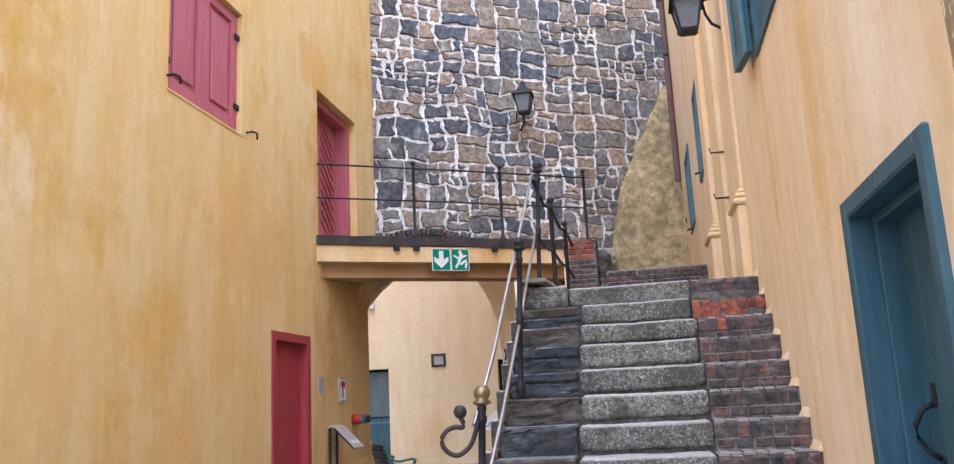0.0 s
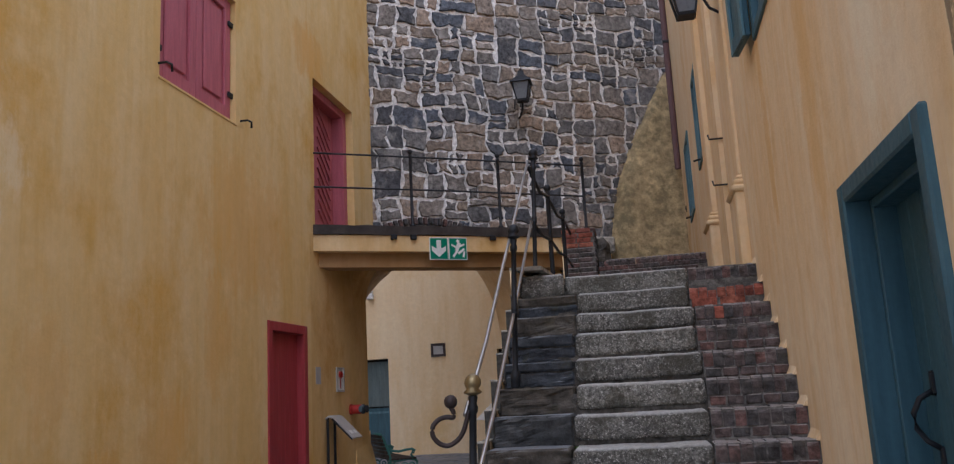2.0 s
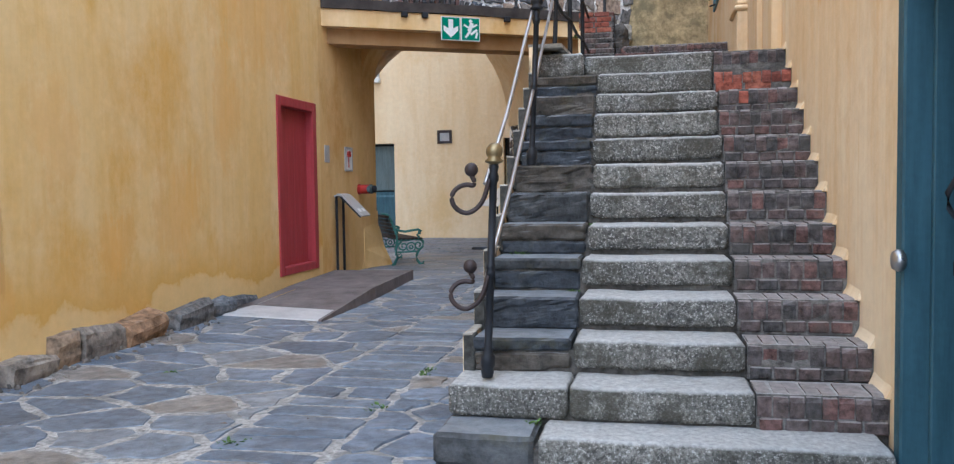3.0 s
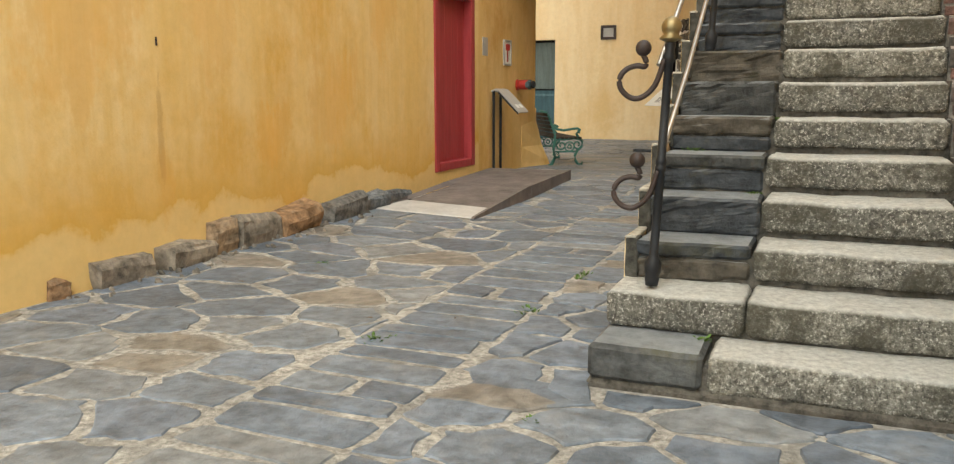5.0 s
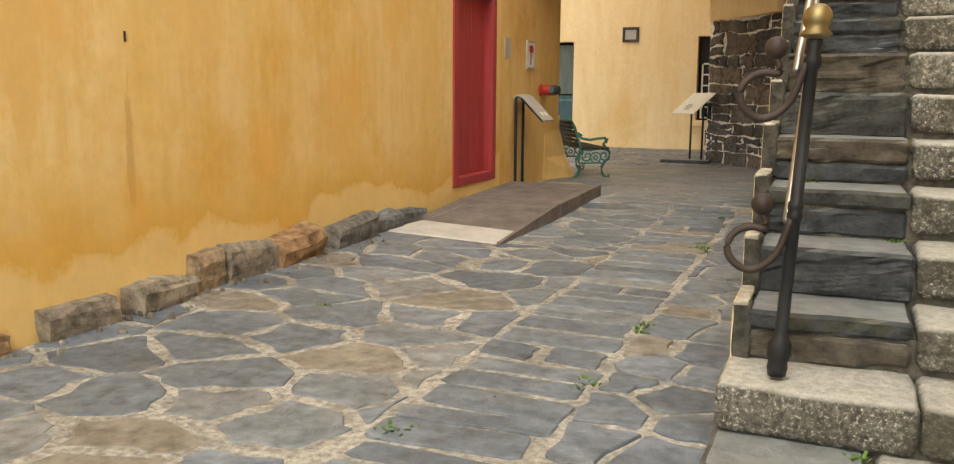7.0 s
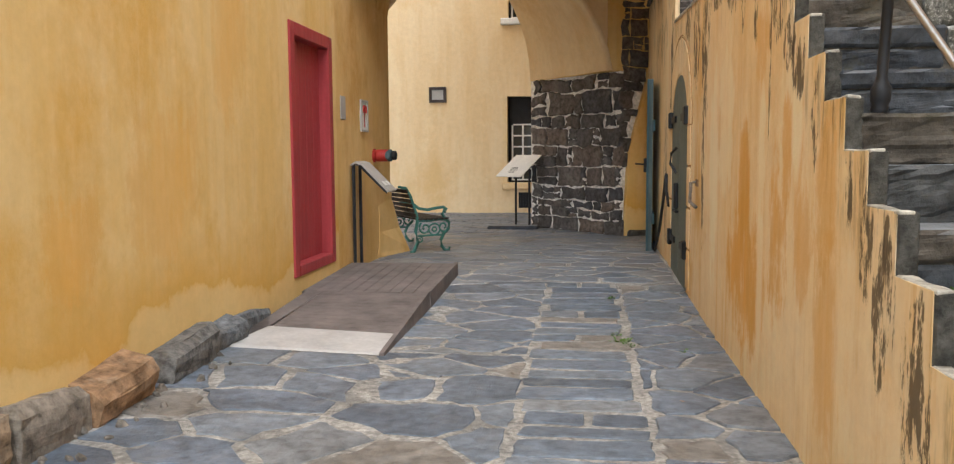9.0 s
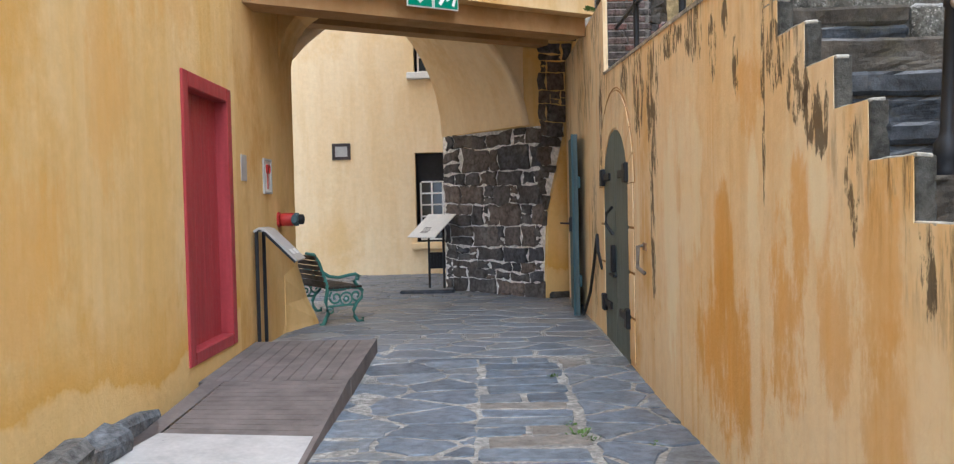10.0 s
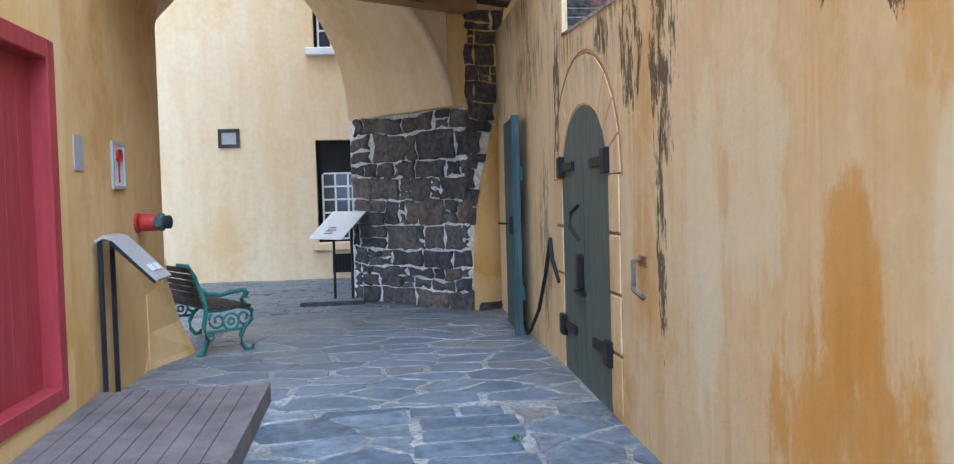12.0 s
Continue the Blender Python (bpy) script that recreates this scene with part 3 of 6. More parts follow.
tagged(part("wall_left_bridge", bm, OCHRE), "ochre plaster wall with an upper red door", "wall", kind="structure")
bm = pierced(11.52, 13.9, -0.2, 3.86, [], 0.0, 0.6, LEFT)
tagged(part("wall_passage", bm, OCHRE_PASSAGE), "deep ochre plaster wall with the bridge's shade put into its colour", "wall", kind="structure")
bm = pierced(7.5, 13.9, 8.6, 12.0, [], 0.0, 0.6, LEFT)
tagged(part("wall_left_upper", bm, OCHRE), "upper storey of the ochre plaster wall", "wall", kind="structure")
bm = pierced(13.9, 14.9, 3.95, 12.0, [], 0.0, 0.6, LEFT)
tagged(part("wall_left_end", bm, OCHRE), "ochre plaster wall above the vault", "wall", kind="structure")

# stairs core
bm = bmesh.new()
prof = [(RISERS[0] + 0.02, -0.2)]
for y, z in zip(RISERS, TREADS):
    prof += [(y + 0.03, prof[-1][1] if prof[-1][1] > 0 else -0.2), (y + 0.03, z - 0.06)]
prof = prof[1:] + [(12.6, 2.45), (12.6, -0.2)]
prism(bm, prof, "x", STAIR_L + 0.047, WALL_R)
stairs = tagged(part("stairs", bm, STAIR_CORE), "worn outdoor staircase of slate, granite and brick", "stairs", kind="structure")

# side wall of the stairs
prof = [(4.63, -0.1)]
for k in range(1, 12):
    prof += [(RISERS[k] + 0.01, CAPS[k - 1]), (RISERS[k] + 0.01, CAPS[k])]
prof = [(4.9, -0.1), (4.9, CAPS[2])] + prof[5:]
prof += [(7.56, CAPS[11]), (7.56, 2.52), (9.1, 2.6), (12.5, 2.75), (12.5, 3.52), (16.3, 3.52), (16.3, -0.1)]
bm = prism(bmesh.new(), prof, "x", STAIR_L, STAIR_L + 0.045)
wall_side = tagged(part("wall_stairs", bm, OCHRE_STAINED), "stained ochre plaster side wall of the stairs", "wall", kind="structure")

# right building
holes_right = [(3.22, 4.40, 0.0, 2.29), (5.35, 6.75, 3.9, 6.0)]
bm = pierced(-0.5, 18.5, -0.2, 7.2, holes_right, 0.0, 0.6, RIGHT)
wall_right = tagged(part("wall_right", bm, OCHRE_RIGHT), "tall apricot plaster facade beside the stairs", "wall", kind="structure")

bm = pierced(8.0, 16.9, 7.2, 11.5, [], 0.0, 0.6, RIGHT)
tagged(part("wall_right_upper", bm, OCHRE_RIGHT), "upper storey of the apricot plaster facade", "wall", kind="structure")
# stone wall above the vault, with sloping coping
bm = bmesh.new()
prism(bm, [(-0.6, 4.8), (7.2, 4.8), (7.2, 9.78), (-0.6, 10.74)], "y", 0.03, 2.1)
prism(bm, [(-0.6, 4.2), (7.2, 4.2), (7.2, 4.8), (-0.6, 4.8)], "y", 0.03, 0.2)
bm.transform(ML)
wall_stone = tagged(part("wall_stone", bm, MORTAR), "high rubble stone wall in white lime mortar", "wall", kind="structure")

# vault under the stone wall
def arc(cu, cz, r, ends, n=20):
    return [(cu + r * math.cos(a), cz + r * math.sin(a)) for a in (ends[0] + (ends[1] - ends[0]) * k / n for k in range(n + 1))]

near = arc(1.62, 2.25, 1.91, (math.asin(0.35 / 1.91), math.pi - math.asin(0.35 / 1.91)))
far = [(u, 2.6 + (z - 2.6) * 1.22) for u, z in arc(1.35, 2.6, 1.7, (0.0, math.pi))]
near = [(1.62 + (u - 1.62) * (0.885 if u > 1.62 else 1.13), z) for u, z in near]
bm = bmesh.new()
a = [bm.verts.new((u, 0.0, z)) for u, z in near]
b = [bm.verts.new((u, 2.1, z)) for u, z in far]
c = [bm.verts.new((u, 0.0, 4.22)) for u, z in near]
d = [bm.verts.new((u, 2.1, 5.0)) for u, z in far]
for k in range(20):
    bm.faces.new((a[k], a[k + 1], b[k + 1], b[k]))
    bm.faces.new((a[k], c[k], c[k + 1], a[k + 1]))
    bm.faces.new((b[k], b[k + 1], d[k + 1], d[k]))
bm.transform(ML)
tagged(part("vault", bm, OCHRE_FAR), "rough plastered vault over the passage", "vault", kind="structure")
rim = [ML @ Vector((u + 0.03, -0.01, z)) for u, z in near]
tagged(part("vault_rim", sweep(bmesh.new(), rim, 0.05, 8), OCHRE_FAR, smooth=True), "rounded plaster rim of the vault", "vault", kind="structure")
# pier
bm = bmesh.new()
lo = [(3.55, 0.02), (5.6, 0.02), (5.6, 2.2), (3.07, 2.1)]
prism(bm, lo, "z", -0.1, 2.6)
bm.transform(ML)
pier = tagged(part("pier", bm, MORTAR), "rubble stone pier carrying the vault", "pier", kind="structure")
bm = B(3.29, 5.6, 0.0, 2.1, 2.6, 4.21)
bm.transform(ML)
tagged(part("pier_top", bm, OCHRE), "plastered spandrel above the pier", "wall", kind="structure")

bm = prism(bmesh.new(), [(3.565, -0.1), (5.0, -0.1), (5.0, 3.86), (4.13, 3.86), (3.97, 2.5), (3.64, 1.35)], "y", -0.045, 0.018)
bm.transform(ML)
tagged(part("pier_plaster", bm, OCHRE), "ochre plaster beside the stone pier", "wall", kind="structure")

# far building
bm = pierced(-16, 4, -0.2, 12.0, [(-3.62, -2.6, 0.76, 2.58), (-3.6, -2.6, 4.2, 5.6), (-7.3, -6.42, 0.1, 2.5)], 0.0, 0.5, pose(0, 21.18, 0))
wall_far = tagged(part("wall_far", bm, OCHRE_FAR), "pale ochre plaster building across the yard", "wall", kind="structure")

# bridge
bm = bmesh.new()
box(bm, -1.38, 2.72, -2.38, -2.2, 3.62, 3.858)
bm.transform(ML)
bridge = tagged(part("bridge", bm, BEAM), "plastered beam bridge over the passage", "bridge", kind="structure")
# girders coloured darker than the fascia for the shade below the deck
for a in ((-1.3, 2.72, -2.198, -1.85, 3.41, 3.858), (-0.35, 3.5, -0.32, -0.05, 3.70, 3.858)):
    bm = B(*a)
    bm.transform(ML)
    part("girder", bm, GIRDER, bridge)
bm = B(-1.38, 2.72, -2.41, -0.02, 3.86, 3.998)
for v in bm.verts:
    if v.co.x > 2 and v.co.y > -1:
        v.co.x = 4.2
bmesh.ops.subdivide_edges(bm, edges=[e for e in bm.edges if e.calc_length() > 1], cuts=20, use_grid_fill=True)
for v in bm.verts:
    v.co.z += 0.02 * noise.noise(v.co * 4)
    v.co.y += 0.015 * noise.noise(v.co * 5) if v.co.y < -2.3 else 0
bm.transform(ML)
part("deck", bm, BEAM_DARK, bridge)
# ---- end of structure ----
# ---- doors and windows of the left building ----
def planked(u0, u1, z0, z1, d, n, mat, parent, m, name="plank", gap=0.002, thick=0.03):
    w = (u1 - u0) / n
    for k in range(n):
        part(name, B(u0 + k * w + gap / 2, u0 + (k + 1) * w - gap / 2, d, d + thick, z0, z1, 0.0015, m), mat, parent)


door_red = thing("door_1", "closed oxblood red plank door in a matching frame", "door", kind="structure")
for a in ((10.13, 10.25, 0.30, 2.52), (11.23, 11.35, 0.30, 2.52), (10.25, 11.23, 2.40, 2.52), (10.25, 11.23, 0.30, 0.40)):
    part("door_frame", B(a[0], a[1], -0.02, 0.13, a[2], a[3], 0.008, LEFT), RED, door_red)
planked(10.25, 11.23, 0.40, 2.40, 0.09, 5, RED, door_red, LEFT)
part("keyhole", B(10.285, 10.30, 0.083, 0.095, 1.35, 1.43, 0.002, LEFT), IRON, door_red)
part("door_backing", B(10.2, 11.3, 0.14, 0.55, 0.3, 2.5, 0, LEFT), DARK, door_red)

shutters = thing("window_1", "closed faded red panelled shutters in a deep reveal", "shutters", kind="structure")
def shutter_leaf(u0, u1, hinge):
    leaf = part("shutter_leaf", B(u0, u1, 0.10, 0.135, 4.80, 6.33, 0.005, LEFT), PINK, shutters)
    for a in ((u0, u0 + 0.13, 4.80, 6.33), (u1 - 0.13, u1, 4.80, 6.33), (u0 + 0.13, u1 - 0.13, 6.20, 6.33), (u0 + 0.13, u1 - 0.13, 4.80, 4.98)):
        part("stile", B(a[0], a[1], 0.062, 0.103, a[2], a[3], 0.006, LEFT), PINK, leaf)
    part("raised_panel", B(u0 + 0.19, u1 - 0.19, 0.075, 0.104, 5.04, 6.14, 0.012, LEFT), PINK, leaf)
    for z in (5.1, 6.0):
        part("hinge", B(hinge - 0.06, hinge + 0.06, 0.035, 0.065, z, z + 0.07, 0.008, LEFT), IRON, leaf, "black iron hinge")
shutter_leaf(7.70, 8.49, 7.72)
shutter_leaf(8.50, 9.28, 9.26)
part("sill", B(7.66, 9.32, -0.012, 0.09, 4.765, 4.795, 0.006, LEFT), OCHRE, shutters)
part("window_backing", B(7.6, 9.4, 0.15, 0.55, 4.7, 6.4, 0, LEFT), DARK, shutters)
for y, z in ((7.66, 4.92), (9.42, 4.86)):
    hk = thing("shutter_hook", "black iron shutter hook fixed in the plaster", "hook", "shutter hooks")
    bm = sweep(bmesh.new(), [(WALL_L - 0.02, y, z), (WALL_L + 0.09, y, z), (WALL_L + 0.12, y + 0.05, z - 0.01), (WALL_L + 0.1, y + 0.09, z - 0.07)], 0.013, 6)
    part("hook_bar", bm, IRON, hk)

door_up = thing("door_2", "red chevron plank door above the bridge", "door", kind="structure")
part("door_leaf", B(11.72, 13.35, 0.32, 0.36, 4.02, 6.15, 0, LEFT), PINK, door_up)
for a in ((13.30, 13.45, 4.02, 6.27), (11.72, 13.30, 6.14, 6.27), (11.72, 11.84, 4.02, 6.14)):
    part("door_frame", B(a[0], a[1], 0.12, 0.42, a[2], a[3], 0.01, LEFT), PINK, door_up)
for k in range(11):
    for side in (-1, 1):
        z = 4.25 + 0.17 * k
        bm = B(-0.34, 0.34, -0.012, 0.012, -0.022, 0.022, 0.006)
        bm.transform(LEFT @ pose(12.57 + side * 0.34, 0.305, z, 0, 38 * side, 0))
        part("chevron_board", bm, PINK, door_up)

# corbel where the passage corner meets the bridge
pts = [(WALL_L - 0.05, 3.1), (WALL_L + 0.0, 3.12), (WALL_L + 0.03, 3.3), (WALL_L + 0.09, 3.46), (WALL_L + 0.2, 3.6), (WALL_L + 0.34, 3.7), (WALL_L + 0.34, 3.86), (WALL_L - 0.05, 3.86)]
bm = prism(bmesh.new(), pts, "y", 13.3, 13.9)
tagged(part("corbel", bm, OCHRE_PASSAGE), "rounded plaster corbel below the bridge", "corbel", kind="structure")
# lean-to of plaster at the foot of the passage corner
bm = bmesh.new()
prism(bm, [(13.0, 0.0), (13.95, 0.0), (13.95, 1.0), (13.6, 0.55)], "x", WALL_L - 0.1, WALL_L + 0.004)
prof = [(WALL_L - 0.05, 0.95), (WALL_L + 0.03, 0.7), (WALL_L + 0.1, 0.42), (WALL_L + 0.22, 0.16), (WALL_L + 0.26, 0.0), (WALL_L - 0.05, 0.0)]
prism(bm, prof, "y", 13.25, 13.97)
for v in bm.verts:
    if v.co.y < 13.3:
        v.co.x = min(v.co.x, WALL_L + 0.01)
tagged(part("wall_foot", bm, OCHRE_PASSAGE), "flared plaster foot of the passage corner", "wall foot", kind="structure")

# rough stones along the foot of the left wall
def boulder(u0, u1, z1, out, seed, mat=RUSTY):
    """A broken block with flat facets, set into the foot of the wall."""
    rnd = random.Random(seed)
    bm = bmesh.new()
    n = 2 if u1 - u0 < 0.5 else 3
    for k in range(n + 1):
        y = u0 + (u1 - u0) * k / n + (rnd.uniform(-0.06, 0.06) if 0 < k < n else 0)
        h, o = z1 * rnd.uniform(0.6, 1.15), out * rnd.uniform(0.7, 1.15)
        for x, z in ((-0.1, -0.03), (-0.1, h), (o * 0.75, h * 0.97), (o, h * 0.72), (o * 0.8, -0.03)):
            bm.verts.new((WALL_L + x, y + rnd.uniform(-0.025, 0.025), z))
    r = bmesh.ops.convex_hull(bm, input=bm.verts[:])
    bmesh.ops.delete(bm, geom=list({g for g in r["geom_interior"] + r["geom_unused"] if isinstance(g, bmesh.types.BMVert)}), context="VERTS")
    bmesh.ops.subdivide_edges(bm, edges=[e for e in bm.edges if e.calc_length() > 0.07], cuts=3, use_grid_fill=True)
    for v in bm.verts:
        ledge = noise.noise(Vector((v.co.y * 3, seed, v.co.z * 22)))
        v.co += 0.010 * noise.noise_vector(v.co * 11 + Vector((seed, 0, 0))) + Vector((0.018 * ledge if v.co.x > WALL_L + 0.03 else 0, 0, 0))
        v.co.z += ground_z(v.co.x, v.co.y)
    mid = Vector((WALL_L, (u0 + u1) / 2, 0.05))
    bm.transform(Matrix.Translation(mid) @ pose(0, 0, 0, rnd.uniform(-5, 5), rnd.uniform(-12, 12), rnd.uniform(-6, 6)) @ Matrix.Translation(-mid))
    return part("footing_stone", bm, mat, wall_left)
boulder(4.56, 4.70, 0.15, 0.05, 11, KERB_STONE)
for k, (a, b, z, o) in enumerate(((4.89, 5.36, 0.18, 0.12), (5.46, 5.95, 0.21, 0.19), (6.03, 6.27, 0.23, 0.12), (6.30, 6.80, 0.23, 0.14), (6.84, 7.36, 0.23, 0.16), (7.55, 8.24, 0.19, 0.20), (8.30, 8.70, 0.17, 0.14), (8.75, 9.35, 0.14, 0.08))):
    boulder(a, b, z, o, 20 + k, DARK_RUBBLE if k in (5, 6, 7) else KERB_STONE)
bm = bmesh.new()
rnd = random.Random(31)
for k in range(60):
    y, x = rnd.uniform(4.6, 9.3), WALL_L + rnd.uniform(0.1, 0.34)
    r = rnd.uniform(0.012, 0.035)
    m = pose(x, y, ground_z(x, y) + 0.012, rnd.uniform(0, 90), rnd.uniform(0, 90), rnd.uniform(0, 90))
    bmesh.ops.create_icosphere(bm, subdivisions=1, radius=r, matrix=m @ Matrix.Diagonal((1.3, 1, 0.6, 1)))
tagged(part("stone_chips", bm, RUSTY), "small broken stone chips along the wall foot", "stone chips", kind="stuff")

# ---- wooden ramp ----
ramp_ob = thing("ramp", "weathered grey-brown timber ramp up to the red door", "ramp")
y0, y1, y2 = 8.56, 10.28, 11.93
xl, xr, zh, ze = -4.29, -3.33, 0.165, 0.212
def deck_z(y):
    return 0.012 + (zh - 0.012) * (y - y0) / (y1 - y0) if y < y1 else zh + (ze - zh) * (y - y1) / (y2 - y1)
def settled(bm):
    for v in bm.verts:
        f = max(0.0, min(1.0, (y1 - v.co.y) / (y1 - y0)))
        v.co.z += f * (ground_z(v.co.x, v.co.y) + 0.012)
    return bm
n = 12
for k in range(n):
    a, b = 9.02 + (y1 - 9.02) * k / n, 9.02 + (y1 - 9.02) * (k + 1) / n - 0.007
    bm = prism(bmesh.new(), [(a, deck_z(a)), (b, deck_z(b)), (b, deck_z(b) - 0.03), (a, deck_z(a) - 0.03)], "x", xl, xr - 0.035)
    part("deck_board", settled(bm), DECKING, ramp_ob)
n = 10
for k in range(n):
    a = -4.485 + (xr + 4.45) * k / n
    b = a + (xr + 4.45) / n - 0.005
    bm = prism(bmesh.new(), [(y1 + 0.004, deck_z(y1)), (y2, ze), (y2, ze - 0.03), (y1 + 0.004, zh - 0.03)], "x", a, b)
    part("deck_board", settled(bm), DECKING, ramp_ob)
bm = prism(bmesh.new(), [(y0 - 0.02, 0.004), (y0, 0.016), (9.015, deck_z(9.015) + 0.004), (9.015, deck_z(9.015) - 0.012), (y0, -0.01)], "x", xl - 0.02, xr - 0.036)
for v in bm.verts:
    if v.co.y < y0 + 0.1 and v.co.x < -4:
        v.co.x, v.co.y = v.co.x - 0.09, v.co.y - 0.1
part("toe_plate", settled(bm), ALUMINIUM, ramp_ob, "pale grey metal toe plate")
# a board leaning up to the wall closes the ramp's inner side
bm = bmesh.new()
vs = [bm.verts.new(p) for p in ((xl - 0.115, y0 - 0.09, 0.012), (xl - 0.022, 9.02, deck_z(9.02)), (xl - 0.005, y1, zh), (xl - 0.13, y1, zh + 0.02), (xl - 0.13, 9.3, 0.085))]
bm.faces.new(vs)
bmesh.ops.solidify(bm, geom=bm.faces[:], thickness=0.025)
part("side_board", settled(bm), DECKING, ramp_ob)
bm = prism(bmesh.new(), [(y0 - 0.02, -0.02), (y0 - 0.02, 0.022), (y1, zh + 0.018), (y1, -0.02)], "x", xr - 0.033, xr)
part("side_skirt", settled(bm), DECKING, ramp_ob)
bm = prism(bmesh.new(), [(y1 + 0.008, -0.02), (y1 + 0.008, zh + 0.012), (y2, ze + 0.012), (y2, -0.02)], "x", xr - 0.033, xr + 0.004)
part("side_skirt", settled(bm), DECKING, ramp_ob)
part("end_skirt", B(-4.48, xr - 0.035, y2 - 0.03, y2 - 0.004, 0.0, ze - 0.032), DECKING, ramp_ob)

# ---- things on the left wall ----
plate = thing("wall_plate", "small blank grey plate on the ochre wall", "plate")
part("plate_face", B(11.66, 11.84, -0.008, 0.004, 1.74, 1.98, 0.002, LEFT), GREY_PANEL, plate)
fs = thing("fire_sign", "framed hydrant sign with a red symbol", "sign")
part("sign_board", B(12.44, 12.74, -0.012, 0.004, 1.64, 1.98, 0.004, LEFT), WHITE, fs)
for a in ((12.43, 12.75, 1.63, 1.655), (12.43, 12.75, 1.965, 1.99), (12.43, 12.46, 1.655, 1.965), (12.72, 12.75, 1.655, 1.965)):
    part("sign_frame", B(a[0], a[1], -0.022, -0.004, a[2], a[3], 0.002, LEFT), GREY_PANEL, fs)
part("symbol_stem", B(12.575, 12.61, -0.016, -0.01, 1.68, 1.86, 0, LEFT), HYDRANT, fs)
part("symbol_head", B(12.53, 12.655, -0.0165, -0.01, 1.84, 1.93, 0.02, LEFT), HYDRANT, fs)

hyd = thing("hydrant", "red fire hydrant outlet jutting from the wall", "hydrant", m=pose(WALL_L + 0.02, 13.05, 1.36, 0, 90, 0) @ Matrix.Diagonal((1.1, 1.1, 0.76, 1)))
part("pipe_flange", lathe(bmesh.new(), [(0.075, -0.03), (0.075, 0.0), (0.055, 0.01)]), HYDRANT, hyd, smooth=False)
part("pipe_body", lathe(bmesh.new(), [(0.062, 0.0), (0.066, 0.05), (0.066, 0.18), (0.058, 0.21)]), HYDRANT, hyd, smooth=True)
part("outlet_collar", lathe(bmesh.new(), [(0.05, 0.2), (0.065, 0.21), (0.065, 0.26), (0.05, 0.27)]), GATE_PAINT, hyd, "grey-green bronze collar")
part("outlet_cap", lathe(bmesh.new(), [(0.042, 0.27), (0.05, 0.28), (0.05, 0.33), (0.03, 0.345)]), DARK, hyd)
bm = lathe(bmesh.new(), [(0.045, 0.0), (0.05, 0.05), (0.035, 0.07)])
bm.transform(pose(0, -0.05, 0.235, 90, 0, 0))
part("side_outlet", bm, GATE_PAINT, hyd)

lec = thing("reading_desk", "sloped grey information panel on two black posts", "information stand")
for y in (11.95, 12.22):
    part("post", B(WALL_L + 0.03, WALL_L + 0.06, y, y + 0.035, 0.09, 1.28, 0.004), IRON, lec)
# the panel slopes down along the passage, away from the wall
bm = bmesh.new()
prism(bm, [(-4.475, 1.27), (-4.42, 1.302), (-4.36, 1.285), (-4.06, 0.985), (-4.075, 0.97), (-4.365, 1.26), (-4.42, 1.28), (-4.47, 1.25)], "y", 11.92, 12.30)
part("panel", bm, GREY_PANEL, lec, "curved grey metal panel")
part("panel_edge", prism(bmesh.new(), [(-4.36, 1.262), (-4.075, 0.972), (-4.085, 0.955), (-4.38, 1.245)], "y", 11.91, 11.925), IRON, lec)
for k in range(2):
    bm = B(-0.03, 0.03, -0.05, 0.05, 0, 0.006)
    bm.transform(pose(-4.13, 12.02 + 0.15 * k, 1.062, 0, 45, 0))
    part("paper_label", bm, WHITE, lec)

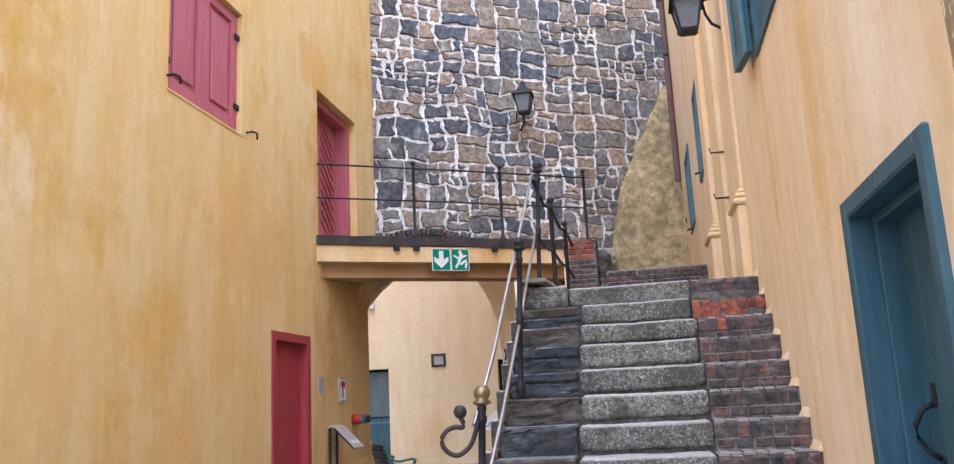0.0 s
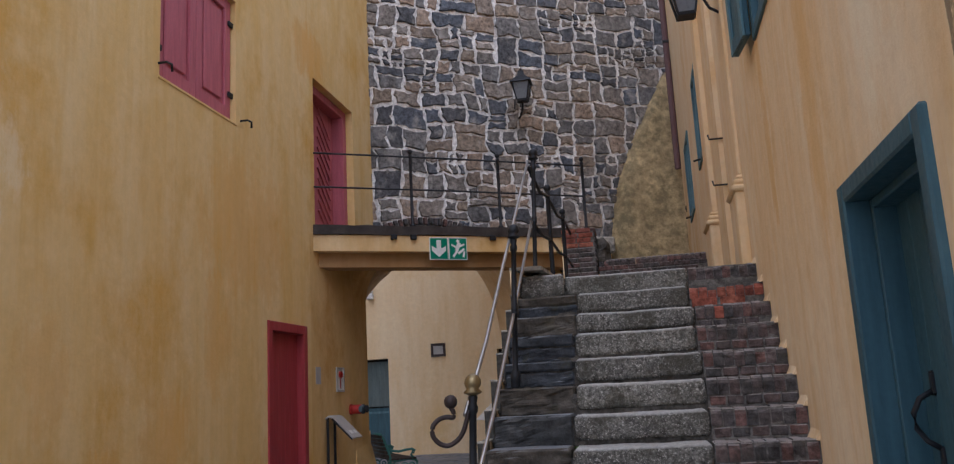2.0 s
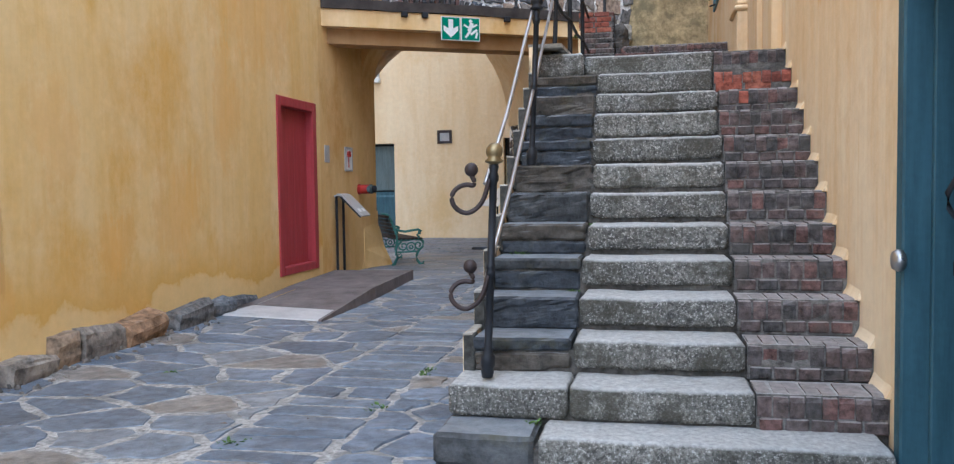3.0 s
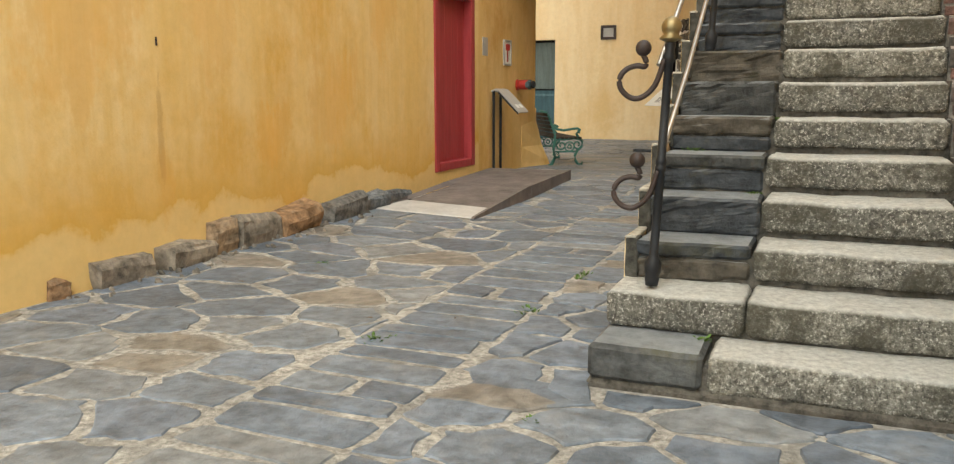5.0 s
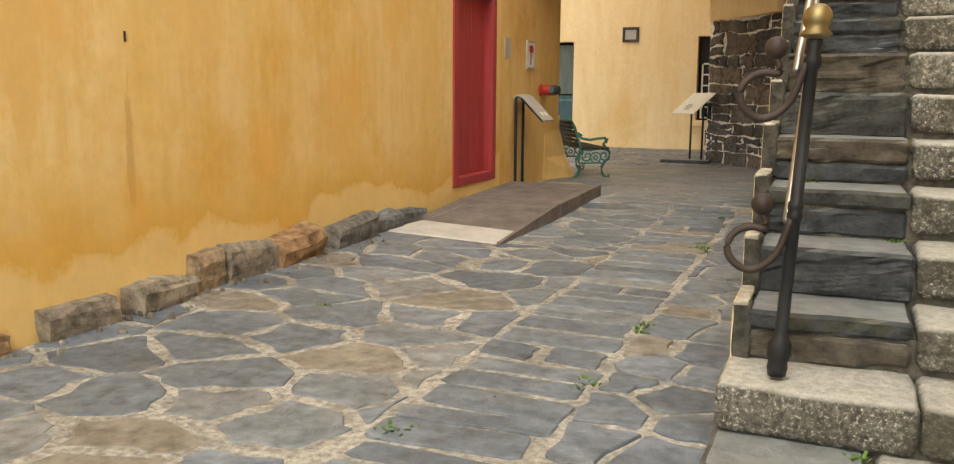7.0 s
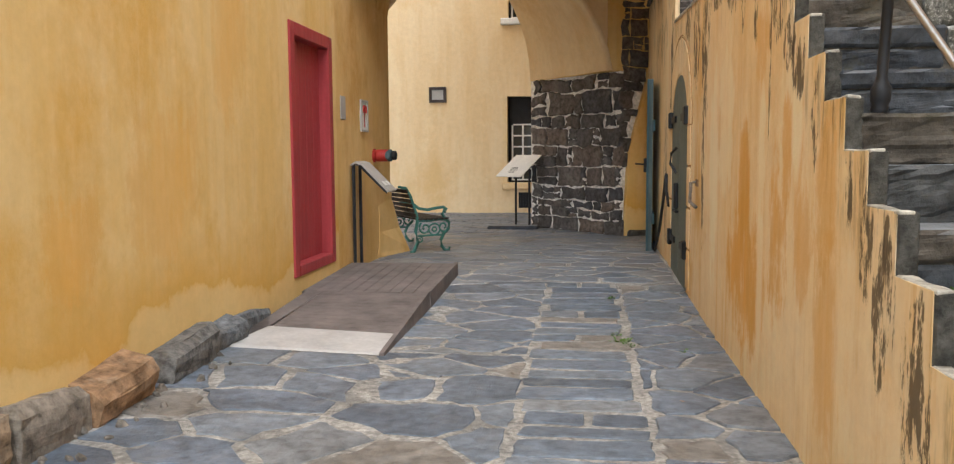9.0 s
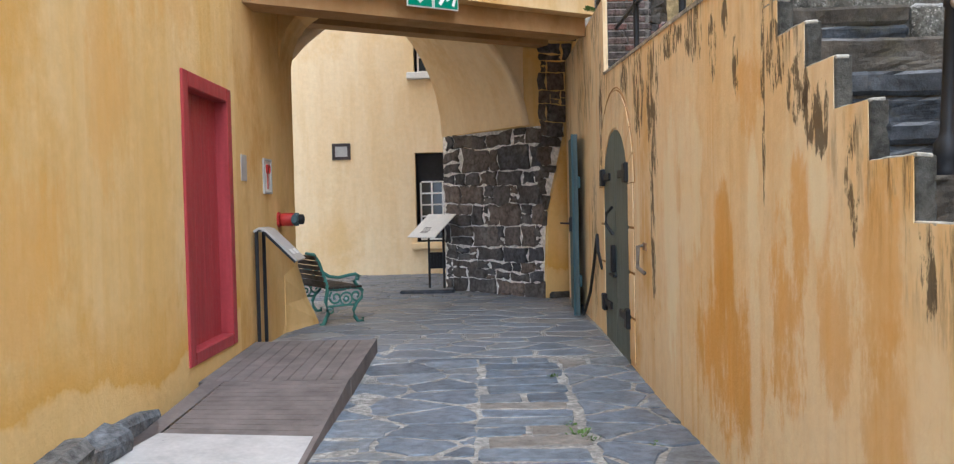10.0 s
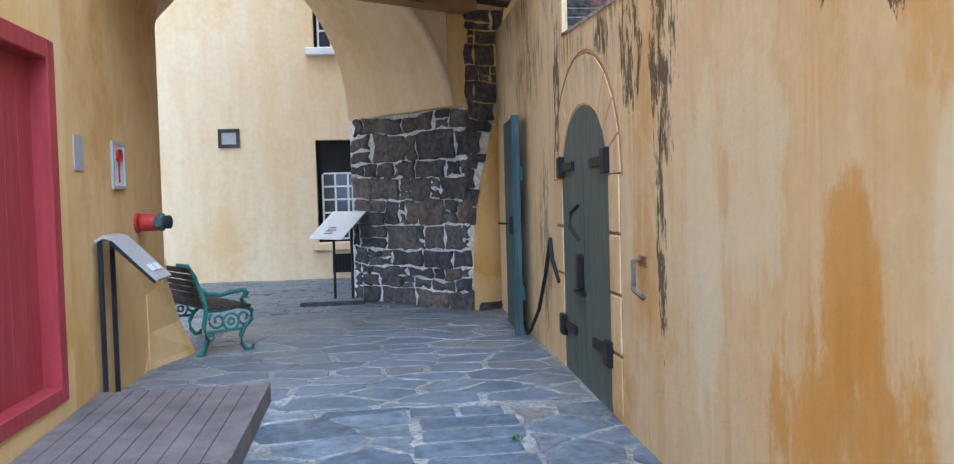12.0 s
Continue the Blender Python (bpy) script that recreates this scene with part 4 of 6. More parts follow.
# ---- bench ----
bench = thing("bench", "cast iron bench with scrolled green ends and dark slats", "bench", m=pose(-4.43, 13.62, 0.1, 0, 0, 32))
def scroll(c, r0, r1, a0, turns, n=22):
    return [(c[0] + (r0 + (r1 - r0) * k / n) * math.cos(a0 + turns * 2 * math.pi * k / n), c[1], c[2] + (r0 + (r1 - r0) * k / n) * math.sin(a0 + turns * 2 * math.pi * k / n)) for k in range(n + 1)]
def bench_end(y):
    e = part("bench_end", sweep(bmesh.new(), [(0.10, y, 0.86), (0.20, y, 0.84), (0.26, y, 0.74), (0.30, y, 0.62), (0.34, y, 0.5), (0.36, y, 0.42), (0.33, y, 0.28), (0.36, y, 0.14), (0.30, y, 0.02), (0.26, y, 0.0)], 0.022, 8, [0.7, 1, 1, 1, 1.1, 1.1, 1.1, 1.1, 1.2, 1.3]), VERDIGRIS, bench, smooth=True)
    def bar(name, pts, r=0.016, tp=None):
        part(name, sweep(bmesh.new(), pts, r, 7, tp), VERDIGRIS, e, smooth=True)
    bar("arm_rest", [(0.29, y, 0.64), (0.38, y, 0.575), (0.5, y, 0.555), (0.62, y, 0.575), (0.72, y, 0.585), (0.765, y, 0.555), (0.75, y, 0.52), (0.715, y, 0.53)], 0.02)
    bar("arm_support", [(0.735, y, 0.56), (0.70, y, 0.5), (0.74, y, 0.44), (0.80, y, 0.38), (0.79, y, 0.3), (0.72, y, 0.24), (0.68, y, 0.16), (0.69, y, 0.08), (0.74, y, 0.015), (0.80, y, 0.02), (0.80, y, 0.06)], 0.022)
    bar("seat_bar", [(0.34, y, 0.42), (0.5, y, 0.41), (0.66, y, 0.43), (0.78, y, 0.41)], 0.018)
    bar("scroll", scroll((0.46, y, 0.32), 0.085, 0.02, 2.2, 1.3), 0.013)
    bar("scroll", scroll((0.72, y, 0.33), 0.085, 0.02, 0.6, -1.3), 0.013)
    bar("scroll", scroll((0.59, y, 0.30), 0.075, 0.075, 0.0, 1.0, 16), 0.011)
    bar("scroll", scroll((0.59, y, 0.30), 0.03, 0.03, 0.0, 1.0, 10), 0.012)
    bar("lower_brace", [(0.36, y, 0.22), (0.48, y, 0.22), (0.59, y, 0.225), (0.70, y, 0.22)], 0.014)
    bar("scroll", scroll((0.385, y, 0.17), 0.045, 0.012, 1.5, -1.2, 14), 0.010)
bench_end(0.0)
bench_end(1.35)
for k in range(6):
    z = 0.80 - 0.062 * k
    bm = B(-0.012, 0.012, -0.04, 1.39, -0.026, 0.026, 0.006)
    bm.transform(pose(0.205 + 0.022 * k, 0, z, 0, -18, 0))
    part("back_slat", bm, BEAM_DARK, bench, "dark timber slat")
for k in range(6):
    part("seat_slat", B(0.36 + 0.072 * k, 0.42 + 0.072 * k, -0.04, 1.39, 0.425, 0.45, 0.006), BEAM_DARK, bench, "dark timber slat")

# ---- far building ----
win = thing("window_2", "sash window with white glazing bars and dark opening", "window", kind="structure")
# black sheets stand for the unlit room behind the window
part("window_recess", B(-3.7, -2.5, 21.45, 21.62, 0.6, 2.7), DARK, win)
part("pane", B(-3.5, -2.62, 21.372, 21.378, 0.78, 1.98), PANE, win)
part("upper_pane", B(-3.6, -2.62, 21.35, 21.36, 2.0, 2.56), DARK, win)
for k in range(5):
    part("glazing_bar", B(-3.54 + 0.225 * k, -3.505 + 0.225 * k, 21.34, 21.38, 0.8, 1.98, 0.004), WHITE, win)
for k in range(6):
    part("glazing_bar", B(-3.505, -2.62, 21.342, 21.378, 0.8 + 0.235 * k, 0.832 + 0.235 * k, 0.004), WHITE, win)
part("window_sill", B(-3.72, -2.5, 21.06, 21.3, 0.62, 0.755, 0.015), OCHRE_FAR, win)
win = thing("window_3", "upper sash window above a white sill", "window", kind="structure")
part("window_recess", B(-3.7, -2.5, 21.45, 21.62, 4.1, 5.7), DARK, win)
part("pane", B(-3.5, -2.62, 21.372, 21.378, 4.2, 5.6), PANE, win)
for k in range(5):
    part("glazing_bar", B(-3.54 + 0.225 * k, -3.505 + 0.225 * k, 21.34, 21.38, 4.2, 5.6, 0.004), WHITE, win)
for k in range(5):
    part("glazing_bar", B(-3.505, -2.62, 21.342, 21.378, 4.22 + 0.3 * k, 4.25 + 0.3 * k, 0.004), WHITE, win)
part("window_sill", B(-3.74, -2.5, 21.04, 21.3, 4.06, 4.19, 0.015), WHITE, win)
door_far = thing("door_3", "blue-green stable door, upper leaf darker, across the yard", "door", kind="structure")
part("door_backing", B(-7.4, -6.4, 21.5, 21.62, 0.0, 2.6), DARK, door_far)
planked(-7.25, -6.46, 0.12, 1.28, 21.36, 5, TEAL, door_far, Matrix())
planked(-7.25, -6.46, 1.32, 2.44, 21.38, 5, GREY_GREEN, door_far, Matrix())
part("door_frame", B(-7.3, -7.25, 21.3, 21.45, 0.1, 2.5, 0.005), TEAL, door_far)
part("door_frame", B(-6.47, -6.42, 21.3, 21.45, 0.1, 2.5, 0.005), TEAL, door_far)
part("strap", B(-7.2, -6.5, 21.345, 21.36, 1.15, 1.2, 0.003), TEAL_PALE, door_far)
plaque_ob = thing("wall_plaque", "small dark-framed plaque on the pale ochre wall", "plaque")
part("plaque_face", B(-5.26, -4.95, 21.165, 21.185, 2.5, 2.77), GREY_PANEL, plaque_ob)
for a in ((-5.29, -4.92, 2.47, 2.53), (-5.29, -4.92, 2.74, 2.80), (-5.29, -5.23, 2.53, 2.74), (-4.98, -4.92, 2.53, 2.74)):
    part("plaque_frame", B(a[0], a[1], 21.145, 21.175, a[2], a[3], 0.004), RUST_IRON, plaque_ob)
vent = thing("wall_vent", "dark grated cellar vent below the window", "vent")
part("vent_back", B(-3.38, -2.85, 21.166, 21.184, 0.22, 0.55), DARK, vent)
for k in range(9):
    part("vent_bar", B(-3.36 + 0.06 * k, -3.335 + 0.06 * k, 21.145, 21.166, 0.23, 0.54), IRON, vent)
fix = thing("wall_fitting", "small white light fitting on the far wall", "lamp")
part("fitting_body", B(-6.92, -6.74, 21.02, 21.185, 4.02, 4.16, 0.02), WHITE, fix)
part("fitting_hood", B(-6.90, -6.76, 21.05, 21.185, 4.16, 4.38, 0.03), WHITE, fix)

stand = thing("information_stand", "white information board on a black metal stand", "information stand", m=pose(-3.05, 17.55, 0.1, 0, 0, -52))
part("base_bar", B(-0.2, 0.2, -0.25, -0.21, 0.0, 0.03, 0.005), IRON, stand)
for x in (-0.22, 0.19):
    part("post", B(x, x + 0.03, 0.0, 0.03, 0.0, 1.1, 0.004), IRON, stand)
    part("foot", B(x, x + 0.03, -0.22, 0.22, 0.0, 0.03, 0.004), IRON, stand)
bd = part("board", B(-0.38, 0.38, -0.28, 0.28, 0.0, 0.015, 0.003), WHITE, stand, "white printed board")
bd.matrix_basis = pose(0.0, -0.06, 1.06, 40, 0, 0)
for k in range(5):
    part("text_bar", B(-0.12, 0.06 + 0.02 * (k % 3), -0.06 - 0.03 * k, -0.048 - 0.03 * k, 0.0152, 0.0165), DARK, bd)
kerb = thing("kerb_stone", "low flat stone slab on the paving", "stone")
bm = B(-3.6, -2.75, 17.15, 17.5, 0.09, 0.17, 0.02)
part("kerb_block", bm, SLATE_BLOCK, kerb)

# ---- cell door in the stairs' wall ----
cy, r, spring = 11.88, 0.68, 1.62
cell = thing("door_4", "narrow arched grey-green double door with iron strap hinges", "door", kind="structure")
for side in (0, 1):
    n = 10
    pts = [(cy + (r * math.cos(a)), spring + 0.52 * math.sin(a)) for a in ((math.pi / 2) * k / n for k in range(n + 1))]
    poly = [(cy + 0.006, 0.06), (cy + r, 0.06)] + pts[:-1] + [(cy + 0.006, spring + 0.52)]
    if side:
        poly = [(2 * cy - y, z) for y, z in poly][::-1]
    part("door_leaf", prism(bmesh.new(), poly, "x", STAIR_L - 0.006, STAIR_L + 0.03), GREY_GREEN, cell)
for y, s in ((cy + r, -1), (cy - r, 1)):
    for z in (0.42, 1.68):
        part("strap_hinge", B(min(y - 0.03 * s, y + 0.42 * s), max(y - 0.03 * s, y + 0.42 * s), -0.028, -0.004, z, z + 0.07, 0.006, Matrix(((0, 1, 0, STAIR_L), (1, 0, 0, 0), (0, 0, 1, 0), (0, 0, 0, 1)))), IRON, cell, "black iron strap")
        part("hinge_block", B(y - 0.07, y + 0.05, -0.05, 0.0, z - 0.05, z + 0.12, 0.01, Matrix(((0, 1, 0, STAIR_L), (1, 0, 0, 0), (0, 0, 1, 0), (0, 0, 0, 1)))), IRON, cell)
part("pull_ring", sweep(bmesh.new(), [(STAIR_L - 0.02, cy + 0.1, 1.42), (STAIR_L - 0.07, cy + 0.14, 1.36), (STAIR_L - 0.08, cy + 0.14, 1.26), (STAIR_L - 0.02, cy + 0.1, 1.16)], 0.014, 6), IRON, cell)
part("lock_bolt", B(STAIR_L - 0.05, STAIR_L - 0.004, cy + 0.02, cy + 0.1, 0.8, 1.06, 0.01), IRON, cell)
part("lock_bar", B(STAIR_L - 0.05, STAIR_L - 0.01, cy - 0.06, cy + 0.2, 0.76, 0.785, 0.005), IRON, cell)
# plaster blocks scored round the door
surround = thing("door_surround", "ochre plaster blocks scored round the arched door", "door surround", kind="structure")
for s in (1, -1):
    for k in range(4):
        z0, z1 = 0.1 + 0.385 * k, 0.1 + 0.385 * (k + 1) - 0.02
        ya, yb = cy + s * (r + 0.02), cy + s * (r + 0.26)
        part("jamb_block", B(STAIR_L - 0.012, STAIR_L + 0.004, min(ya, yb), max(ya, yb), z0, z1, 0.008), OCHRE_STAINED, surround)
n = 11
for k in range(n):
    a0, a1 = math.pi * k / n + 0.010, math.pi * (k + 1) / n - 0.010
    poly = [(cy + (r + 0.02) * math.cos(a0), spring + 0.54 * math.sin(a0)), (cy + (r + 0.3) * math.cos(a0), spring + 0.88 * math.sin(a0)), (cy + (r + 0.3) * math.cos(a1), spring + 0.88 * math.sin(a1)), (cy + (r + 0.02) * math.cos(a1), spring + 0.54 * math.sin(a1))]
    part("voussoir", prism(bmesh.new(), poly, "x", STAIR_L - 0.012, STAIR_L + 0.004), OCHRE_STAINED, surround)
bm = bmesh.new()
for k in range(22):
    a0, a1 = math.pi * k / 22, math.pi * (k + 1) / 22
    prism(bm, [(cy + (r + 0.02) * math.cos(a0), spring + 0.54 * math.sin(a0)), (cy + (r + 0.31) * math.cos(a0), spring + 0.89 * math.sin(a0)), (cy + (r + 0.31) * math.cos(a1), spring + 0.89 * math.sin(a1)), (cy + (r + 0.02) * math.cos(a1), spring + 0.54 * math.sin(a1))], "x", STAIR_L - 0.004, STAIR_L + 0.003)
part("joint_bed", bm, GIRDER, surround)
for s in (1, -1):
    ya, yb = cy + s * (r + 0.02), cy + s * (r + 0.26)
    part("joint_bed", B(STAIR_L - 0.004, STAIR_L + 0.003, min(ya, yb), max(ya, yb), 0.1, spring, 0.001), GIRDER, surround)
n = 16
rim = [(STAIR_L - 0.004, cy + (r + 0.33) * math.cos(a), spring + 0.91 * math.sin(a)) for a in (math.pi * k / n for k in range(n + 1))]
part("hood_mould", sweep(bmesh.new(), rim, 0.006, 5), GIRDER, surround)
tie = thing("wall_staple", "rusty iron staple set in the plaster", "staple")
part("staple_bar", sweep(bmesh.new(), [(STAIR_L + 0.02, 10.53, 1.12), (STAIR_L - 0.05, 10.53, 1.11), (STAIR_L - 0.06, 10.5, 0.95), (STAIR_L - 0.01, 10.46, 0.9)], 0.016, 6), RUSTY, tie)
part("staple_plate", B(STAIR_L - 0.01, STAIR_L + 0.01, 10.42, 10.56, 1.08, 1.14, 0.004), RUSTY, tie)
cab = thing("cable", "black cable hanging in a loop from the wall", "cable")
pts = [(STAIR_L - 0.02, 12.72, 0.78), (STAIR_L - 0.03, 12.95, 0.95), (STAIR_L - 0.02, 13.06, 1.12), (STAIR_L - 0.04, 13.2, 0.8), (STAIR_L - 0.05, 13.5, 0.45), (STAIR_L - 0.06, 13.9, 0.2), (STAIR_L - 0.05, 14.15, 0.13), (STAIR_L - 0.04, 14.4, 0.2)]
part("cable_run", sweep(bmesh.new(), pts, 0.018, 6), IRON, cab)
gate = thing("open_door", "worn pale blue-green door leaf standing open", "door", m=pose(-1.15, 14.15, 0.1, 0, 0, -3.0))
part("leaf_panel", B(-0.03, 0.02, 0.0, 1.1, 0.0, 2.2, 0.006), GATE_PAINT, gate)
for x in (-0.045, ):
    part("leaf_edge", B(-0.055, -0.03, 0.0, 0.1, 0.0, 2.2, 0.004), TEAL, gate)
for z in (0.35, 1.55):
    part("ledge", B(0.02, 0.05, 0.02, 1.05, z, z + 0.14, 0.005), TEAL, gate)
part("latch", B(-0.09, -0.03, 0.05, 0.13, 1.02, 1.2, 0.01), IRON, gate)
part("latch_bar", sweep(bmesh.new(), [(-0.2, 0.08, 1.13), (-0.05, 0.1, 1.12)], 0.012, 6), IRON, gate)
bm = B(3.62, 4.7, -0.13, -0.02, 0.0, 0.2, 0.03)
bmesh.ops.subdivide_edges(bm, edges=[e for e in bm.edges if e.calc_length() > 0.15], cuts=6, use_grid_fill=True)
for v in bm.verts:
    v.co += 0.025 * noise.noise_vector(v.co * 7)
bm.transform(ML)
tagged(part("plinth", bm, GREY_RENDER), "rough grey plinth at the foot of the pier", "plinth", kind="structure")

# ---- bridge railing and sign ----
railing = thing("bridge_railing", "black iron railing along the bridge", "railing")
def L(u, v, z):
    return ML @ Vector((u, v, z))
for u in (0.10, 1.51, 2.97):
    p = L(u, -2.36, 3.99)
    bm = lathe(bmesh.new(), [(0.045, 0.0), (0.045, 0.03), (0.024, 0.05), (0.024, 1.08), (0.03, 1.09), (0.03, 1.11), (0.016, 1.13)] + ball(0.04, 1.17)[1:], p, 10)
    part("post", bm, IRON, railing, smooth=True)
for z in (5.08, 4.57):
    part("rail", sweep(bmesh.new(), [L(-1.36, -2.36, z), L(0.8, -2.36, z - 0.005), L(2.97, -2.36, z - 0.03)], 0.014, 6), IRON, railing)
sign = thing("exit_sign", "green and white emergency exit sign on the bridge", "sign", m=ML)
for a in ((0.335, 0.625), (0.635, 0.925)):
    p = part("sign_panel", B(a[0], a[1], -2.402, -2.384, 3.49, 3.83, 0.004), WHITE, sign)
    part("green_field", B(a[0] + 0.012, a[1] - 0.012, -2.405, -2.4015, 3.502, 3.818), SIGN_GREEN, p)
    if a[0] < 0.5:
        c = (a[0] + a[1]) / 2
        part("arrow", prism(bmesh.new(), [(c - 0.035, 3.79), (c + 0.035, 3.79), (c + 0.035, 3.66), (c + 0.11, 3.70), (c + 0.11, 3.63), (c, 3.53), (c - 0.11, 3.63), (c - 0.11, 3.70), (c - 0.035, 3.66)], "y", -2.4075, -2.405), WHITE, p)
    else:
        c = (a[0] + a[1]) / 2
        for (x, z, w, h, rot) in ((0.0, 3.775, 0.045, 0.045, 45), (0.0, 3.69, 0.055, 0.13, 20), (0.05, 3.62, 0.12, 0.035, -35), (-0.04, 3.59, 0.035, 0.13, 35), (-0.065, 3.70, 0.09, 0.028, 30), (0.06, 3.71, 0.09, 0.028, -25), (0.09, 3.575, 0.03, 0.09, 15)):
            bm = B(-w / 2, w / 2, -0.0012, 0.0012, -h / 2, h / 2)
            bm.transform(pose(c + x, -2.4063, z, 0, rot, 0))
            part("symbol_bar", bm, WHITE, p)
for k, u in enumerate((-0.25, 0.05, 1.3)):
    lug = thing("beam_lug", "dark iron lug under the bridge deck", "bracket", "beam lugs", m=ML)
    part("lug_block", B(u, u + 0.09, -2.44, -2.38, 3.79, 3.87, 0.008), IRON, lug)

# ---- railing of the stairs ----
stair_rail = thing("stair_railing", "black iron stair railing with brass-topped newel and steel handrails", "railing")
def newel(x, y, z, h, ball_mat, big=1.0):
    prof = [(0.036, 0.0), (0.042, 0.03), (0.038, 0.045), (0.046, 0.06), (0.048, 0.11), (0.032, 0.13), (0.026, 0.15), (0.025, h * 0.45), (0.031, h * 0.455), (0.031, h * 0.47), (0.027, h * 0.475), (0.031, h * 0.485), (0.031, h * 0.5), (0.025, h * 0.505), (0.024, h * 0.86), (0.034, h * 0.87), (0.034, h * 0.89), (0.025, h * 0.905), (0.032, h * 0.93), (0.022, h * 0.95)]
    lean = pose(x, y, z) @ Matrix(((1, 0, 0.045, 0), (0, 1, 0, 0), (0, 0, 1, 0), (0, 0, 0, 1)))
    bm = lathe(bmesh.new(), [(r * big, q) for r, q in prof], (0, 0, 0), 14)
    bm.transform(lean)
    p = part("newel", bm, IRON, stair_rail, smooth=True)
    bm = lathe(bmesh.new(), [(0.02, h * 0.94), (0.045, h * 0.95), (0.05, h * 0.955)] + ball(0.056 * big, h - 0.004, 8)[2:], (0, 0, 0), 14)
    bm.transform(lean)
    part("ball", bm, ball_mat, p, smooth=True)
    return p
n1 = newel(-0.87, 4.71, 0.385, 1.16, BRASS, 0.8)
newel(-0.88, 6.5, 1.50, 1.17, IRON, 0.8)
newel(-0.88, 8.02, 2.46, 1.22, IRON, 0.8)
for z in (1.23, 0.74):
    pts = [(-0.885, 4.70, z + 0.12), (-0.93, 4.69, z - 0.02), (-1.0, 4.68, z - 0.085), (-1.06, 4.67, z - 0.08), (-1.105, 4.66, z - 0.03), (-1.105, 4.66, z + 0.03), (-1.07, 4.67, z + 0.07), (-1.02, 4.67, z + 0.085), (-0.98, 4.67, z + 0.08), (-0.975, 4.67, z + 0.11), (-0.99, 4.67, z + 0.14)]
    dx = 0.03 + 0.045 * (z - 0.385)
    pts = [Vector((-0.87 + dx * 0.6 + (p[0] + 0.87) * 0.84, p[1], z + 0.075 + (p[2] - z) * 0.82)) for p in pts]
    fine = []
    for k in range(len(pts) - 1):
        a, b, c, d = pts[max(k - 1, 0)], pts[k], pts[k + 1], pts[min(k + 2, len(pts) - 1)]
        for j in range(4):
            t = j / 4
            fine.append(0.5 * ((2 * b) + (c - a) * t + (2 * a - 5 * b + 4 * c - d) * t * t + (3 * b - a - 3 * c + d) * t ** 3))
    fine.append(pts[-1])
    q = part("scroll_end", sweep(bmesh.new(), fine, 0.0125, 8), RUST_IRON, n1, smooth=True)
    part("scroll_ball", lathe(bmesh.new(), ball(0.036, 0.0, 7), (fine[-1].x, 4.67, fine[-1].z + 0.03), 12), RUST_IRON, q, smooth=True)
part("handrail", sweep(bmesh.new(), [(-0.87, 4.73, 1.38), (-0.85, 5.3, 1.78), (-0.85, 6.1, 2.36), (-0.86, 6.5, 2.60), (-0.87, 7.2, 3.06), (-0.88, 8.0, 3.60)], 0.013, 8), STEEL, stair_rail, "worn bright steel handrail", True)
part("handrail", sweep(bmesh.new(), [(-0.87, 4.73, 0.90), (-0.86, 5.5, 1.38), (-0.86, 6.5, 2.05), (-0.88, 8.0, 3.02)], 0.013, 8), STEEL, stair_rail, "worn bright steel handrail", True)
land = thing("landing_railing", "black iron railing along the landing", "railing")
for y in (9.75, 11.45):
    z = 2.63 + 0.04 * (y - 9.1)
    part("post", lathe(bmesh.new(), [(0.045, 0), (0.03, 0.03), (0.026, 0.06), (0.026, 1.0), (0.034, 1.02), (0.02, 1.05)] + ball(0.042, 1.09)[1:], (-0.9, y, z), 10), IRON, land, smooth=True)
for h in (1.0, 0.5):
    pts = [(-0.88, 8.05, 2.5 + h * 1.05), (-0.9, 9.0, 2.6 + h * 0.93), (-0.9, 9.75, 2.65 + h), (-0.9, 10.7, 2.68 + h * 0.93), (-0.9, 11.45, 2.72 + h), (-0.9, 12.6, 2.75 + h * 0.95)]
    part("rail", sweep(bmesh.new(), pts, 0.018, 7), IRON, land, smooth=True)

# ---- right building ----
door_r = thing("door_5", "closed dark blue-green plank door in a heavy frame", "door", kind="structure")
for a in ((3.18, 3.27, 0.02, 2.33), (4.34, 4.44, 0.02, 2.33), (3.27, 4.34, 2.24, 2.33)):
    part("door_frame", B(a[0], a[1], -0.03, 0.22, a[2], a[3], 0.01, RIGHT), TEAL, door_r)
for a in ((3.27, 3.31, 0.04, 2.24), (4.30, 4.34, 0.04, 2.24), (3.31, 4.30, 2.20, 2.24)):
    part("door_stop", B(a[0], a[1], 0.08, 0.24, a[2], a[3], 0.006, RIGHT), TEAL, door_r)
planked(3.29, 4.32, 0.05, 2.22, 0.18, 6, TEAL, door_r, RIGHT)
part("door_backing", B(3.2, 4.4, 0.23, 0.58, 0.02, 2.3, 0, RIGHT), DARK, door_r)
pull = [(4.16, 0.175, 1.40), (4.16, 0.12, 1.37), (4.18, 0.095, 1.31), (4.18, 0.10, 1.25), (4.16, 0.13, 1.2), (4.16, 0.175, 1.17)]
part("pull_handle", sweep(bmesh.new(), [RIGHT @ Vector(p) for p in pull], 0.012, 7), IRON, door_r, smooth=True)
part("handle_plate", B(4.13, 4.18, 0.17, 0.182, 1.38, 1.48, 0.01, RIGHT), IRON, door_r)
part("handle_plate", B(4.13, 4.18, 0.17, 0.182, 1.09, 1.18, 0.01, RIGHT), IRON, door_r)
